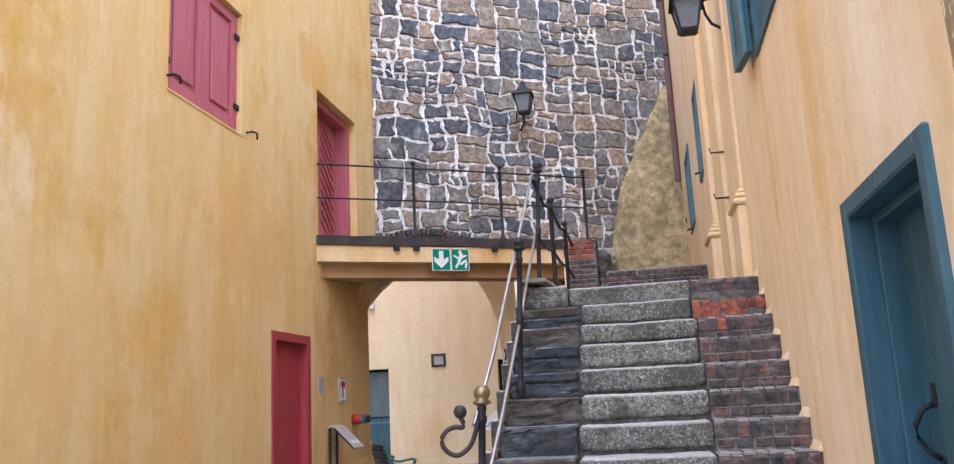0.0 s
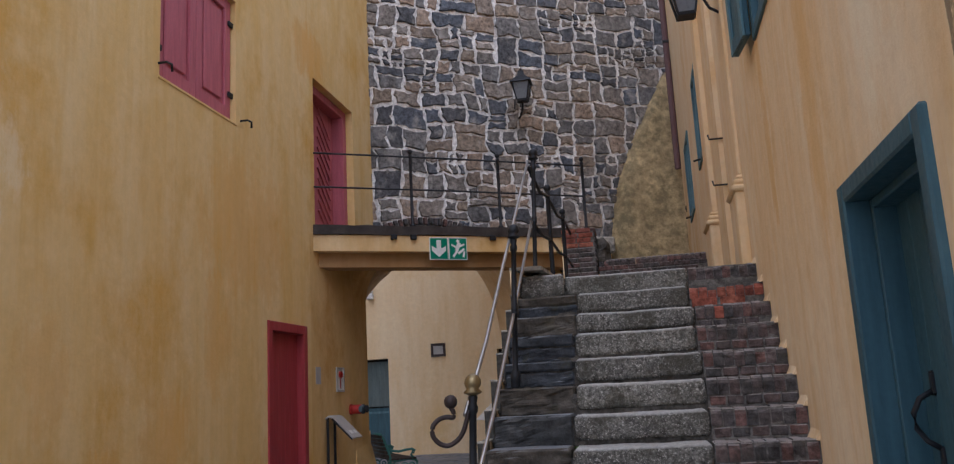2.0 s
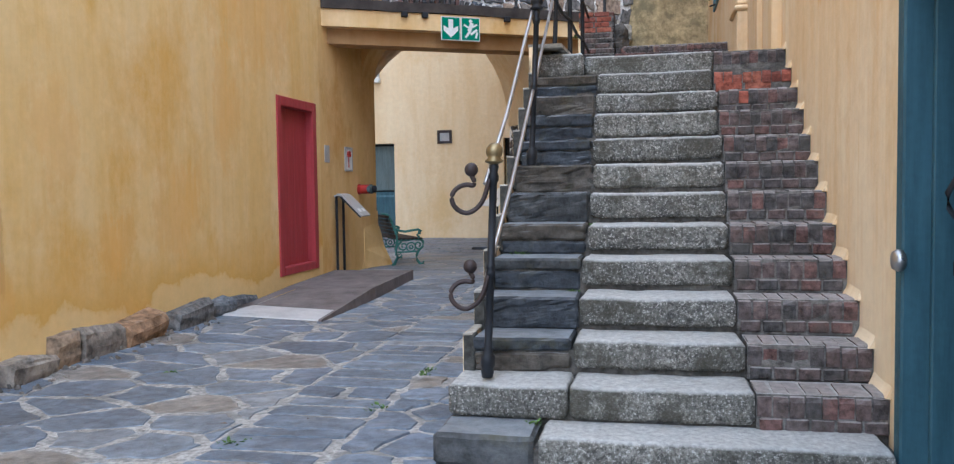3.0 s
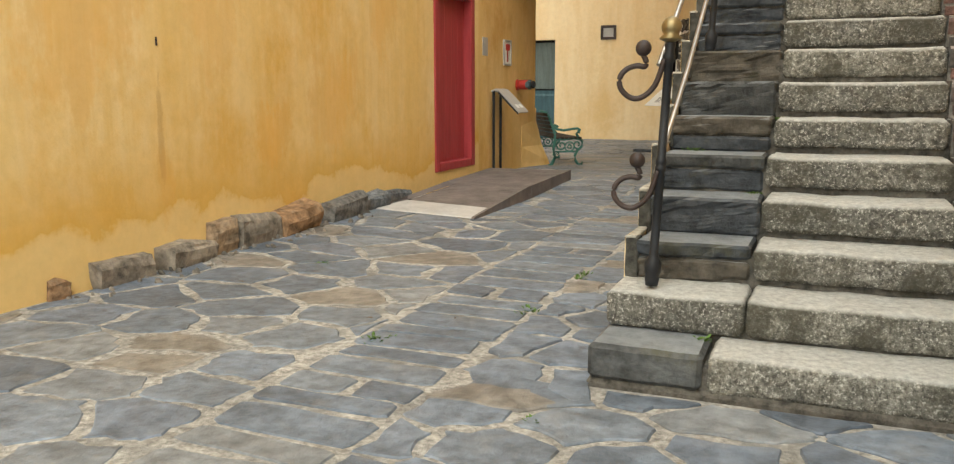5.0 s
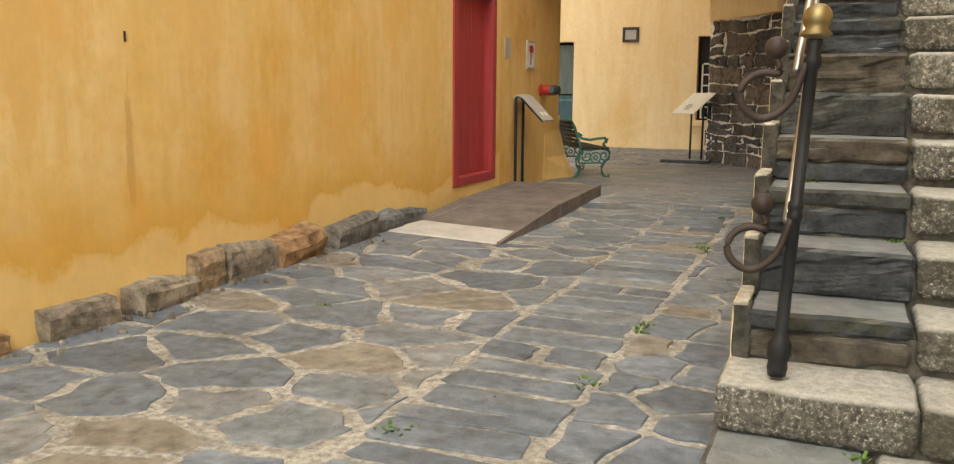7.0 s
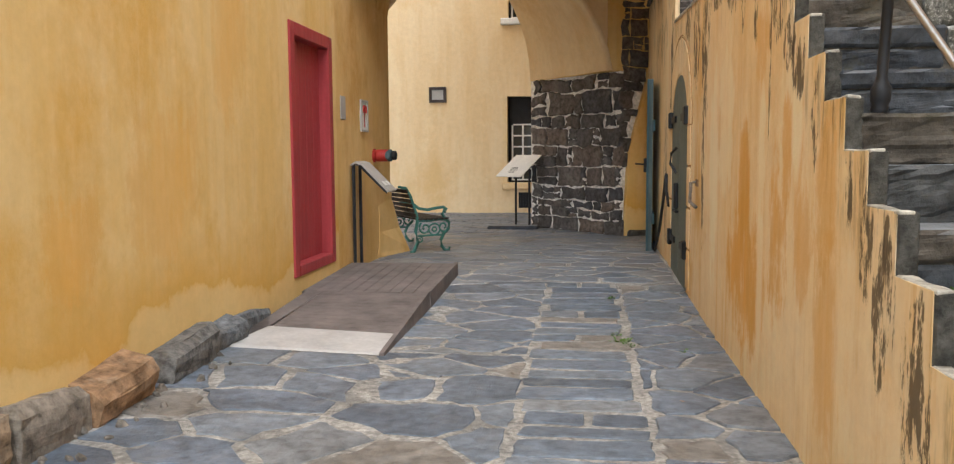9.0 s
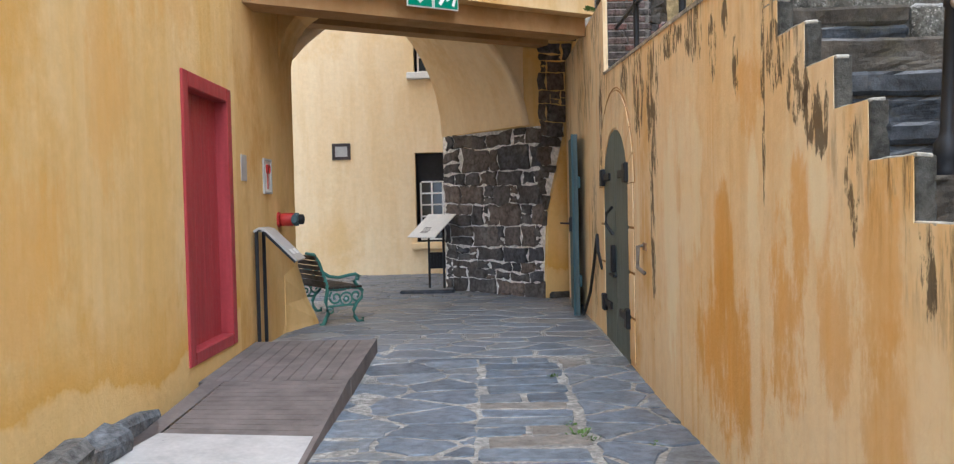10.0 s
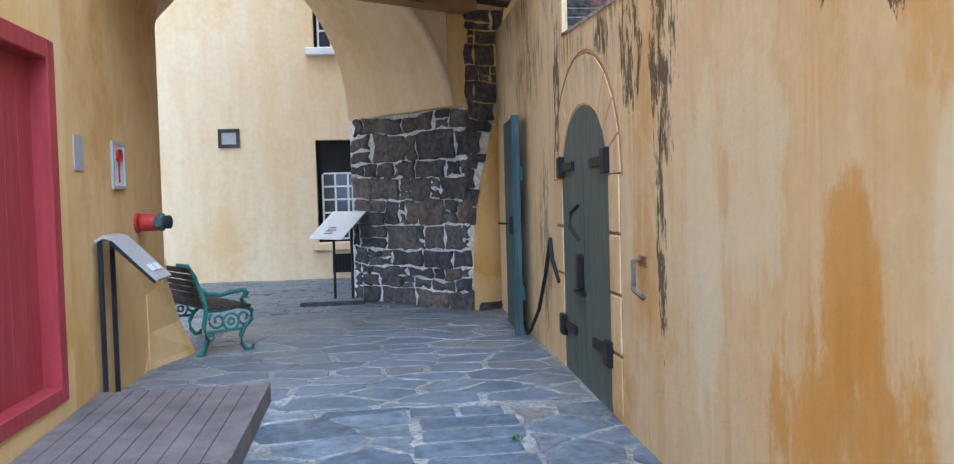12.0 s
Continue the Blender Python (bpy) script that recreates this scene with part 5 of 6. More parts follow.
part("hasp", B(3.98, 4.30, 0.155, 0.178, 0.96, 1.03, 0.006, RIGHT), IRON, door_r, "black iron hasp")
bm = lathe(bmesh.new(), [(0.03, 0.0), (0.046, 0.012), (0.048, 0.03), (0.036, 0.05), (0.01, 0.055)], (0, 0, 0), 14)
bm.transform(RIGHT @ pose(4.29, -0.03, 1.03, 90, 0, 0))
part("round_lock", bm, STEEL, door_r, "shiny round steel lock", True)
tagged(part("threshold", B(WALL_R - 0.03, WALL_R + 0.3, 3.275, 4.335, -0.02, 0.04, 0.01), SLATE_BLOCK), "worn stone threshold", "threshold", kind="structure")

shut_r = thing("window_4", "dark blue-green shutters, one leaf closed and one swung open", "shutters", kind="structure")
part("shutter_backing", B(5.2, 6.6, 0.3, 0.55, 3.8, 6.1, 0, RIGHT), DARK, shut_r)
for a in ((5.30, 5.38, 3.88, 6.0), (6.32, 6.42, 3.88, 6.0), (5.38, 6.32, 3.88, 3.96)):
    part("window_frame", B(a[0], a[1], -0.02, 0.12, a[2], a[3], 0.006, RIGHT), TEAL, shut_r)
planked(5.39, 6.31, 3.97, 5.98, 0.03, 5, TEAL, shut_r, RIGHT)
leaf = part("shutter_leaf", B(0.0, 0.42, -0.02, 0.02, 0.0, 2.1, 0.006), TEAL, shut_r)
leaf.matrix_basis = pose(WALL_R - 0.045, 6.42, 3.93, 0, 0, 96)
# paler stiles: the light on the leaf's edges put into their colour
for a in ((0.0, 0.07), (0.35, 0.42)):
    part("stile", B(a[0], a[1], 0.02, 0.04, 0.0, 2.1, 0.004), TEAL_PALE, leaf)
for z in (0.0, 1.0, 1.98):
    part("ledge", B(0.07, 0.35, 0.02, 0.038, z, z + 0.12, 0.004), TEAL, leaf)
for z in (0.35, 1.7):
    part("hinge", B(-0.06, 0.2, -0.035, -0.02, z, z + 0.05, 0.004), IRON, leaf)

def lantern(name, label, m, drop=0.0):
    """Four-sided street lantern; its origin is the middle of the base."""
    t = thing(name, label, "wall lamp", "wall lanterns", m=m)
    def frustum(r0, z0, r1, z1):
        bm = bmesh.new()
        a = [bm.verts.new((r0 * sx, r0 * sy, z0)) for sx, sy in ((-1, -1), (1, -1), (1, 1), (-1, 1))]
        b = [bm.verts.new((r1 * sx, r1 * sy, z1)) for sx, sy in ((-1, -1), (1, -1), (1, 1), (-1, 1))]
        bm.faces.new(a[::-1]); bm.faces.new(b)
        for k in range(4):
            bm.faces.new((a[k], a[(k + 1) % 4], b[(k + 1) % 4], b[k]))
        return bm
    part("base", frustum(0.075, 0.0, 0.085, 0.03), IRON, t)
    for sx, sy in ((-1, -1), (1, -1), (1, 1), (-1, 1)):
        part("corner_bar", sweep(bmesh.new(), [(0.08 * sx, 0.08 * sy, 0.02), (0.135 * sx, 0.135 * sy, 0.30)], 0.012, 5), IRON, t)
    part("frosted_glass", frustum(0.072, 0.03, 0.122, 0.295), FROST, t, "pale frosted panes")
    part("eave", frustum(0.165, 0.295, 0.155, 0.325), IRON, t)
    part("hood", frustum(0.145, 0.325, 0.06, 0.42), IRON, t)
    part("chimney", frustum(0.055, 0.42, 0.045, 0.49), IRON, t)
    part("finial", lathe(bmesh.new(), [(0.05, 0.49), (0.05, 0.505), (0.015, 0.515), (0.02, 0.53), (0.004, 0.56)], (0, 0, 0), 8), IRON, t)
    return t

FROST = paint("frosted_glass", (0.17, 0.18, 0.19), 0.3, 0.05, 0, False)
la = lantern("wall_lantern", "black four-sided lantern on a curved wall bracket", pose(0.70, 8.15, 4.88))
part("bracket", sweep(bmesh.new(), [(0.12, 0.0, 0.31), (0.2, 0.02, 0.33), (0.27, 0.04, 0.43), (0.32, 0.06, 0.5)], 0.014, 6), IRON, la)
part("bracket", sweep(bmesh.new(), [(0.15, 0.0, 0.29), (0.17, 0.02, 0.18), (0.22, 0.03, 0.08), (0.32, 0.05, 0.02)], 0.014, 6), IRON, la)
la = lantern("wall_lantern", "black four-sided lantern on a rubble stone wall", pose(-1.85, 15.45, 6.82) @ Matrix.Diagonal((1.2, 1.2, 1.2, 1)))
part("bracket", sweep(bmesh.new(), [(0.0, 0.0, 0.0), (-0.02, 0.1, -0.1), (-0.1, 0.3, -0.16), (-0.19, 0.46, -0.1)], 0.016, 6), IRON, la)
part("lower_bracket", sweep(bmesh.new(), [(-0.11, -0.06, 0.02), (-0.12, -0.06, -0.12)], 0.012, 6), IRON, la)

def pilaster(y0, y1, proud, z0, zb, z1):
    p = tagged(new("pilaster"), "apricot plaster pilaster with a moulded base", "pilaster", kind="structure")
    x = WALL_R
    part("shaft", B(x - proud, x + 0.02, y0 + 0.05, y1, zb, z1, 0.01), OCHRE_RIGHT, p)
    part("plinth", B(x - proud - 0.05, x + 0.02, y0, y1 + 0.04, z0, zb - 0.16, 0.012), OCHRE_RIGHT, p)
    part("moulding", B(x - proud - 0.08, x + 0.02, y0 - 0.03, y1 + 0.06, zb - 0.158, zb - 0.10, 0.02), OCHRE_RIGHT, p)
    part("moulding", B(x - proud - 0.055, x + 0.02, y0 - 0.005, y1 + 0.05, zb - 0.098, zb - 0.045, 0.02), OCHRE_RIGHT, p)
    part("moulding", B(x - proud - 0.025, x + 0.02, y0 + 0.025, y1 + 0.02, zb - 0.043, zb - 0.002, 0.015), OCHRE_RIGHT, p)
pilaster(8.05, 8.55, 0.03, 2.46, 3.3, 11.5)
bm = pierced(9.35, 16.9, 2.3, 11.5, [(11.0, 12.1, 4.35, 5.6), (14.0, 15.2, 4.2, 5.5), (12.4, 13.6, 7.2, 8.8)], -0.05, 0.02, RIGHT)
tagged(part("wall_right_front", bm, OCHRE_RIGHT), "projecting apricot plaster front with narrow windows", "wall", kind="structure")
pilaster(10.2, 10.8, 0.11, 2.46, 3.4, 11.5)
for k, (a, b, c, d) in enumerate(((11.0, 12.1, 4.35, 5.6), (14.0, 15.2, 4.2, 5.5), (12.4, 13.6, 7.2, 8.8))):
    w = thing("window_%d" % (5 + k), "narrow blue-green shuttered window in the facade", "window", kind="structure")
    part("pane", B(a, b, -0.02, -0.012, c, d, 0, RIGHT), PANE, w)
    for e in ((a, a + 0.08, c, d), (b - 0.08, b, c, d), (a + 0.08, b - 0.08, c, c + 0.08), (a + 0.08, b - 0.08, d - 0.08, d), ((a + b) / 2 - 0.03, (a + b) / 2 + 0.03, c + 0.08, d - 0.08)):
        part("window_frame", B(e[0], e[1], -0.075, -0.01, e[2], e[3], 0.005, RIGHT), TEAL_PALE, w)
    part("shutter_stay", sweep(bmesh.new(), [RIGHT @ Vector((a + 0.1, -0.12, c - 0.1)), RIGHT @ Vector((a, -0.2, c - 0.14))], 0.014, 5), IRON, w)
pipe = thing("downpipe", "dull purple-brown downpipe at the end of the facade", "downpipe")
part("pipe_run", sweep(bmesh.new(), [(0.92, 16.9, 5.6), (0.92, 16.9, 11.4)], 0.06, 8), paint("brown_pipe", (0.16, 0.09, 0.09), 0.6, 0.2), pipe)
for z in (8.2, 9.4, 10.6):
    part("pipe_clip", B(0.86, 0.99, 16.83, 16.97, z, z + 0.05, 0.005), IRON, pipe)
for y, z in ((9.3, 5.9), (9.33, 4.0), (9.33, 3.5)):
    hk = thing("facade_hook", "small black iron hook in the plaster", "hook", "facade hooks")
    part("hook_bar", sweep(bmesh.new(), [(WALL_R - 0.0, y, z), (WALL_R - 0.14, y, z), (WALL_R - 0.15, y, z + 0.05)], 0.01, 5), IRON, hk)

# mossy battered buttress and small hook
bm = bmesh.new()
edge = [(4.55, 3.0), (4.62, 3.9), (4.7, 4.6), (4.92, 5.5), (5.3, 6.3), (5.8, 7.2), (6.35, 8.1)]
rows = []
for k in range(25):
    z = 3.0 + 5.1 * k / 24
    i = max(j for j in range(len(edge) - 1) if edge[j][1] <= z + 1e-6)
    f = (z - edge[i][1]) / (edge[i + 1][1] - edge[i][1])
    u0 = edge[i][0] + f * (edge[i + 1][0] - edge[i][0])
    row = []
    for j in range(13):
        u = u0 + (6.6 - u0) * j / 12
        out = 1.0 * (1 - (z - 3.0) / 5.3) * min(1, 0.25 + 0.75 * j / 12) if j else -0.02
        wob = 0.09 * noise.noise(Vector((u * 1.7, z * 1.7, 3)))
        row.append(bm.verts.new(ML @ Vector((u, -out - wob if j else 0.02, z))))
    rows.append(row)
for a, b in zip(rows, rows[1:]):
    for j in range(12):
        bm.faces.new((a[j], a[j + 1], b[j + 1], b[j]))
tagged(part("buttress", bm, MOSSY, smooth=True), "mossy sloping plaster buttress against the stone wall", "buttress", kind="structure")
hk = thing("iron_hook", "small black iron hook on the mossy buttress", "hook")
p = L(5.75, -1.0, 4.65)
part("hook_bar", sweep(bmesh.new(), [p + Vector((0, 0.3, 0.1)), p + Vector((0, 0.0, 0.1)), p, p + Vector((0.06, 0, 0))], 0.014, 5), IRON, hk)

# cornice of the left building beyond the stone wall
tagged(part("cornice", B(WALL_L - 0.6, WALL_L + 0.28, 8.0, 17.5, 11.55, 12.1, 0.08), OCHRE), "plaster cornice at the top of the left building", "cornice", kind="structure")
bm = bmesh.new()
prism(bm, [(-0.6, 10.72), (7.2, 9.76), (7.2, 9.92), (-0.6, 10.88)], "y", -0.07, 2.2)
bm.transform(ML)
tagged(part("coping", bm, CAP), "pale lime coping on the stone wall", "coping", kind="structure")
# low kerb at the back of the bridge, with a brick segment arch above it
bm = B(0.0, 4.6, -0.28, 0.02, 3.99, 4.3, 0.03)
bm.transform(ML)
tagged(part("ledge", bm, CAP), "mossy stone ledge along the wall", "ledge", kind="structure")
# raised ground behind the brick parapet
tagged(part("terrace", B(-0.55, WALL_R, 12.86, 17.6, 2.3, 3.1), SAND_JOINT), "raised terrace behind the brick parapet", "terrace", kind="structure")
# closing walls out of sight, added to cut light in the yard and passage
tagged(part("yard_blocker_left", B(-10.4, -10.0, 13.9, 21.7, -0.2, 12), OCHRE_FAR), "unseen added wall cutting the light in the yard", "wall", kind="structure")

tagged(part("yard_blocker_right", B(3.0, 3.4, 17.5, 21.7, -0.2, 9.5), OCHRE_FAR), "unseen added wall cutting the light in the yard", "wall", kind="structure")
pin = thing("wall_pin", "short rusty iron pin in the ochre wall", "iron pin")
part("pin_stub", B(WALL_L - 0.01, WALL_L + 0.015, 5.598, 5.604, 1.58, 1.64, 0.002), RUST_IRON, pin)
# lime edge on the stepped wall
for k in range(2, 12):
    a, b = RISERS[k] - 0.006, RISERS[k + 1]
    bm = B(STAIR_L + 0.001, STAIR_L + 0.052, a, b + 0.012, CAPS[k] - 0.01, CAPS[k] + 0.005, 0.004)
    bmesh.ops.subdivide_edges(bm, edges=[e for e in bm.edges if e.calc_length() > 0.1], cuts=4, use_grid_fill=True)
    for v in bm.verts:
        q = noise.noise_vector(v.co * 9)
        v.co += Vector((0.004 * q.x, 0.006 * q.y, 0.009 * q.z))
    part("lime_cap", bm, CAP, wall_side)
    bm = B(STAIR_L + 0.003, STAIR_L + 0.066, RISERS[k] - 0.004, RISERS[k] + 0.1, CAPS[k - 1] - 0.03, CAPS[k] + 0.001, 0.006)
    bmesh.ops.subdivide_edges(bm, edges=[e for e in bm.edges if e.calc_length() > 0.06], cuts=3, use_grid_fill=True)
    for v in bm.verts:
        q = noise.noise_vector(v.co * 14)
        v.co += Vector((0.0, 0.008 * q.y, 0.004 * q.z))
    part("lime_edge", bm, GREY_RENDER, wall_side)
bm = prism(bmesh.new(), [(7.6, 2.515), (9.1, 2.60), (12.5, 2.75), (12.5, 2.775), (9.1, 2.625), (7.58, 2.545)], "x", STAIR_L - 0.008, STAIR_L + 0.27)
part("lime_cap", bm, CAP, wall_side)

# weeds in the joints
def weed(x, y, z, size, seed):
    rnd = random.Random(seed)
    t = thing("weed", "small green weed growing in a joint", "plant", "weeds")
    bm = bmesh.new()
    for k in range(26):
        a, ln = rnd.uniform(0, 6.28), size * rnd.uniform(0.4, 1.0)
        d = Vector((math.cos(a), math.sin(a), 0))
        base = Vector((x, y, z)) + d * rnd.uniform(0, size * 0.7) + Vector((rnd.uniform(-1, 1), rnd.uniform(-1, 1), 0)) * size * 0.5
        s = Vector((-d.y, d.x, 0)) * ln * 0.22
        tip = base + d * ln * 0.6 + Vector((0, 0, ln * rnd.uniform(0.3, 0.8)))
        mid = (base + tip) / 2 + Vector((0, 0, ln * 0.15))
        v = [bm.verts.new(base), bm.verts.new(mid + s), bm.verts.new(tip), bm.verts.new(mid - s)]
        bm.faces.new(v)
    part("leaves", bm, LEAF, t)
for k, (x, y, z, s) in enumerate(((-2.26, 4.56, 0, 0.07), (-2.2, 4.6, 0, 0.06), (-1.69, 5.43, 0, 0.06), (-1.72, 5.35, 0, 0.05), (-1.67, 6.37, 0, 0.07), (-1.66, 6.5, 0, 0.06), (-1.67, 9.05, 0, 0.06), (-1.14, 3.85, 0, 0.05), (-1.72, 9.2, 0, 0.08), (-1.75, 9.4, 0, 0.06), (-1.76, 10.77, 0.02, 0.06), (-3.54, 6.12, 0, 0.06), (-1.3, 8.9, 0, 0.05), (-0.62, 4.56, 0.19, 0.05), (-0.5, 5.49, 0.73, 0.05), (-0.85, 5.78, 0.93, 0.06), (-1.06, 13.0, 3.5, 0.12), (-0.44, 6.08, 1.1, 0.04))):
    weed(x, y, z + ground_z(x, y) if z < 0.1 else z, 0.8 * s, k)
rnd = random.Random(5)
for k in range(14):
    x, y = rnd.uniform(-4.3, -1.3), rnd.uniform(4.2, 9.5)
    if k > 7:
        x, y = rnd.uniform(-4.47, -4.4), rnd.uniform(9.6, 10.1)
    lf = thing("fallen_leaf", "dry brown fallen leaf on the paving", "leaf", "fallen leaves")
    bm = bmesh.new()
    a, s = rnd.uniform(0, 6.28), rnd.uniform(0.015, 0.03)
    z = ground_z(x, y) + 0.03
    ps = [(1, 0, 0), (0.3, 0.4, 0.2), (-1, 0, 0.1), (0.2, -0.45, 0.15)]
    bm.faces.new([bm.verts.new((x + s * (p * math.cos(a) - q * math.sin(a)), y + s * (p * math.sin(a) + q * math.cos(a)), z + s * h)) for p, q, h in ps])
    part("leaf_blade", bm, RUSTY, lf)

# ---- pieces: steps ----
def hewn(bm, x0, x1, y0, y1, z0, z1, amp, seed, bevel=0.02, nose=0.0):
    """A hewn block; nose: the radius to which feet have worn its front edge."""
    box(bm, x0, x1, y0, y1, z0, z1, bevel)
    long_e = [e for e in bm.edges if e.calc_length() > 0.13]
    bmesh.ops.subdivide_edges(bm, edges=long_e, cuts=8 if nose else 4, use_grid_fill=True)
    for v in bm.verts:
        if nose:
            f = max(0.0, min(1.0, (v.co.y - y0) / (y1 - y0)))
            v.co.y = y0 + (y1 - y0) * (0.35 * f + 0.65 * f * f)
            r = nose * (1 + 0.5 * noise.noise(Vector((v.co.x * 3.1, seed, 0))))
            dy, dz = y0 + r - v.co.y, v.co.z - (z1 - r)
            if dy > 0 and dz > 0 and math.hypot(dy, dz) > r:
                k = r / math.hypot(dy, dz)
                v.co.y, v.co.z = y0 + r - dy * k, z1 - r + dz * k
            if v.co.z > z1 - 0.1:
                v.co.z -= 0.006 * math.sin(math.pi * (v.co.x - x0) / (x1 - x0)) * (1 - f)
        q = noise.noise_vector(v.co * 6 + Vector((seed * 1.7, 0, 0)))
        w = noise.noise_vector(v.co * 17 + Vector((0, seed, 0)))
        v.co += amp * q + 0.35 * amp * w
    return bm


def riven(bm, x0, x1, y0, y1, z0, z1, amp, seed, bevel=0.014):
    """A slate block whose face is split in thin uneven layers."""
    box(bm, x0, x1, y0, y1, z0, z1, bevel)
    bmesh.ops.subdivide_edges(bm, edges=[e for e in bm.edges if e.calc_length() > 0.06], cuts=9, use_grid_fill=True)
    for v in bm.verts:
        q = noise.noise_vector(v.co * 5 + Vector((seed * 1.7, 0, 0)))
        w = noise.noise_vector(v.co * 15 + Vector((0, seed, 0)))
        top = max(0.0, min(1.0, (v.co.z - z0) / (z1 - z0)))
        v.co += Vector((0.4 * amp * q.x, 0, 0.4 * amp * q.z * (1 - 0.5 * top)))
        if v.co.y < y0 + 0.05:
            layer = noise.noise(Vector((v.co.x * 2.6, seed * 3.1, v.co.z * 20 + 2.5 * q.x)))
            v.co.y += amp * (1.2 * q.y + 0.5 * w.y) + 0.011 * max(-0.3, min(1.0, 4 * layer)) + 0.014 * (1 - top)
    return bm


def brick_mesh(w, d, h, seed, nose=False):
    if nose:
        bm = prism(bmesh.new(), [(0.004, 0.0), (0.0, h - 0.04), (0.007, h - 0.018), (0.022, h - 0.004), (0.05, h), (d, h), (d, 0.0)], "x", 0, w)
    else:
        bm = B(0, w, 0, d, 0, h, 0.007)
    for v in bm.verts:
        v.co += 0.004 * noise.noise_vector(v.co * 30 + Vector((seed, 0, 0)))
    me = bpy.data.meshes.new("brick")
    bmesh.ops.recalc_face_normals(bm, faces=bm.faces[:])
    bm.to_mesh(me)
    bm.free()
    return me
ROWLOCK = [brick_mesh(0.064, 0.24, 0.112, k, True) for k in range(4)]
STRETCH = [brick_mesh(0.105, 0.12, 0.062, 9 + k) for k in range(3)]
RED_ROW = [brick_mesh(0.066, 0.24, 0.098, 30 + k, True) for k in range(3)]
RED_STR = [brick_mesh(0.2, 0.12, 0.075, 40 + k) for k in range(2)]
for group, m in ((ROWLOCK + STRETCH, BRICK), (RED_ROW + RED_STR, BRICK_RED)):
    for me in group:
        me.materials.append(m)


def lay(me, m, parent):
    ob = new("brick", me)
    ob.parent = parent
    ob.matrix_basis = m
    return ob


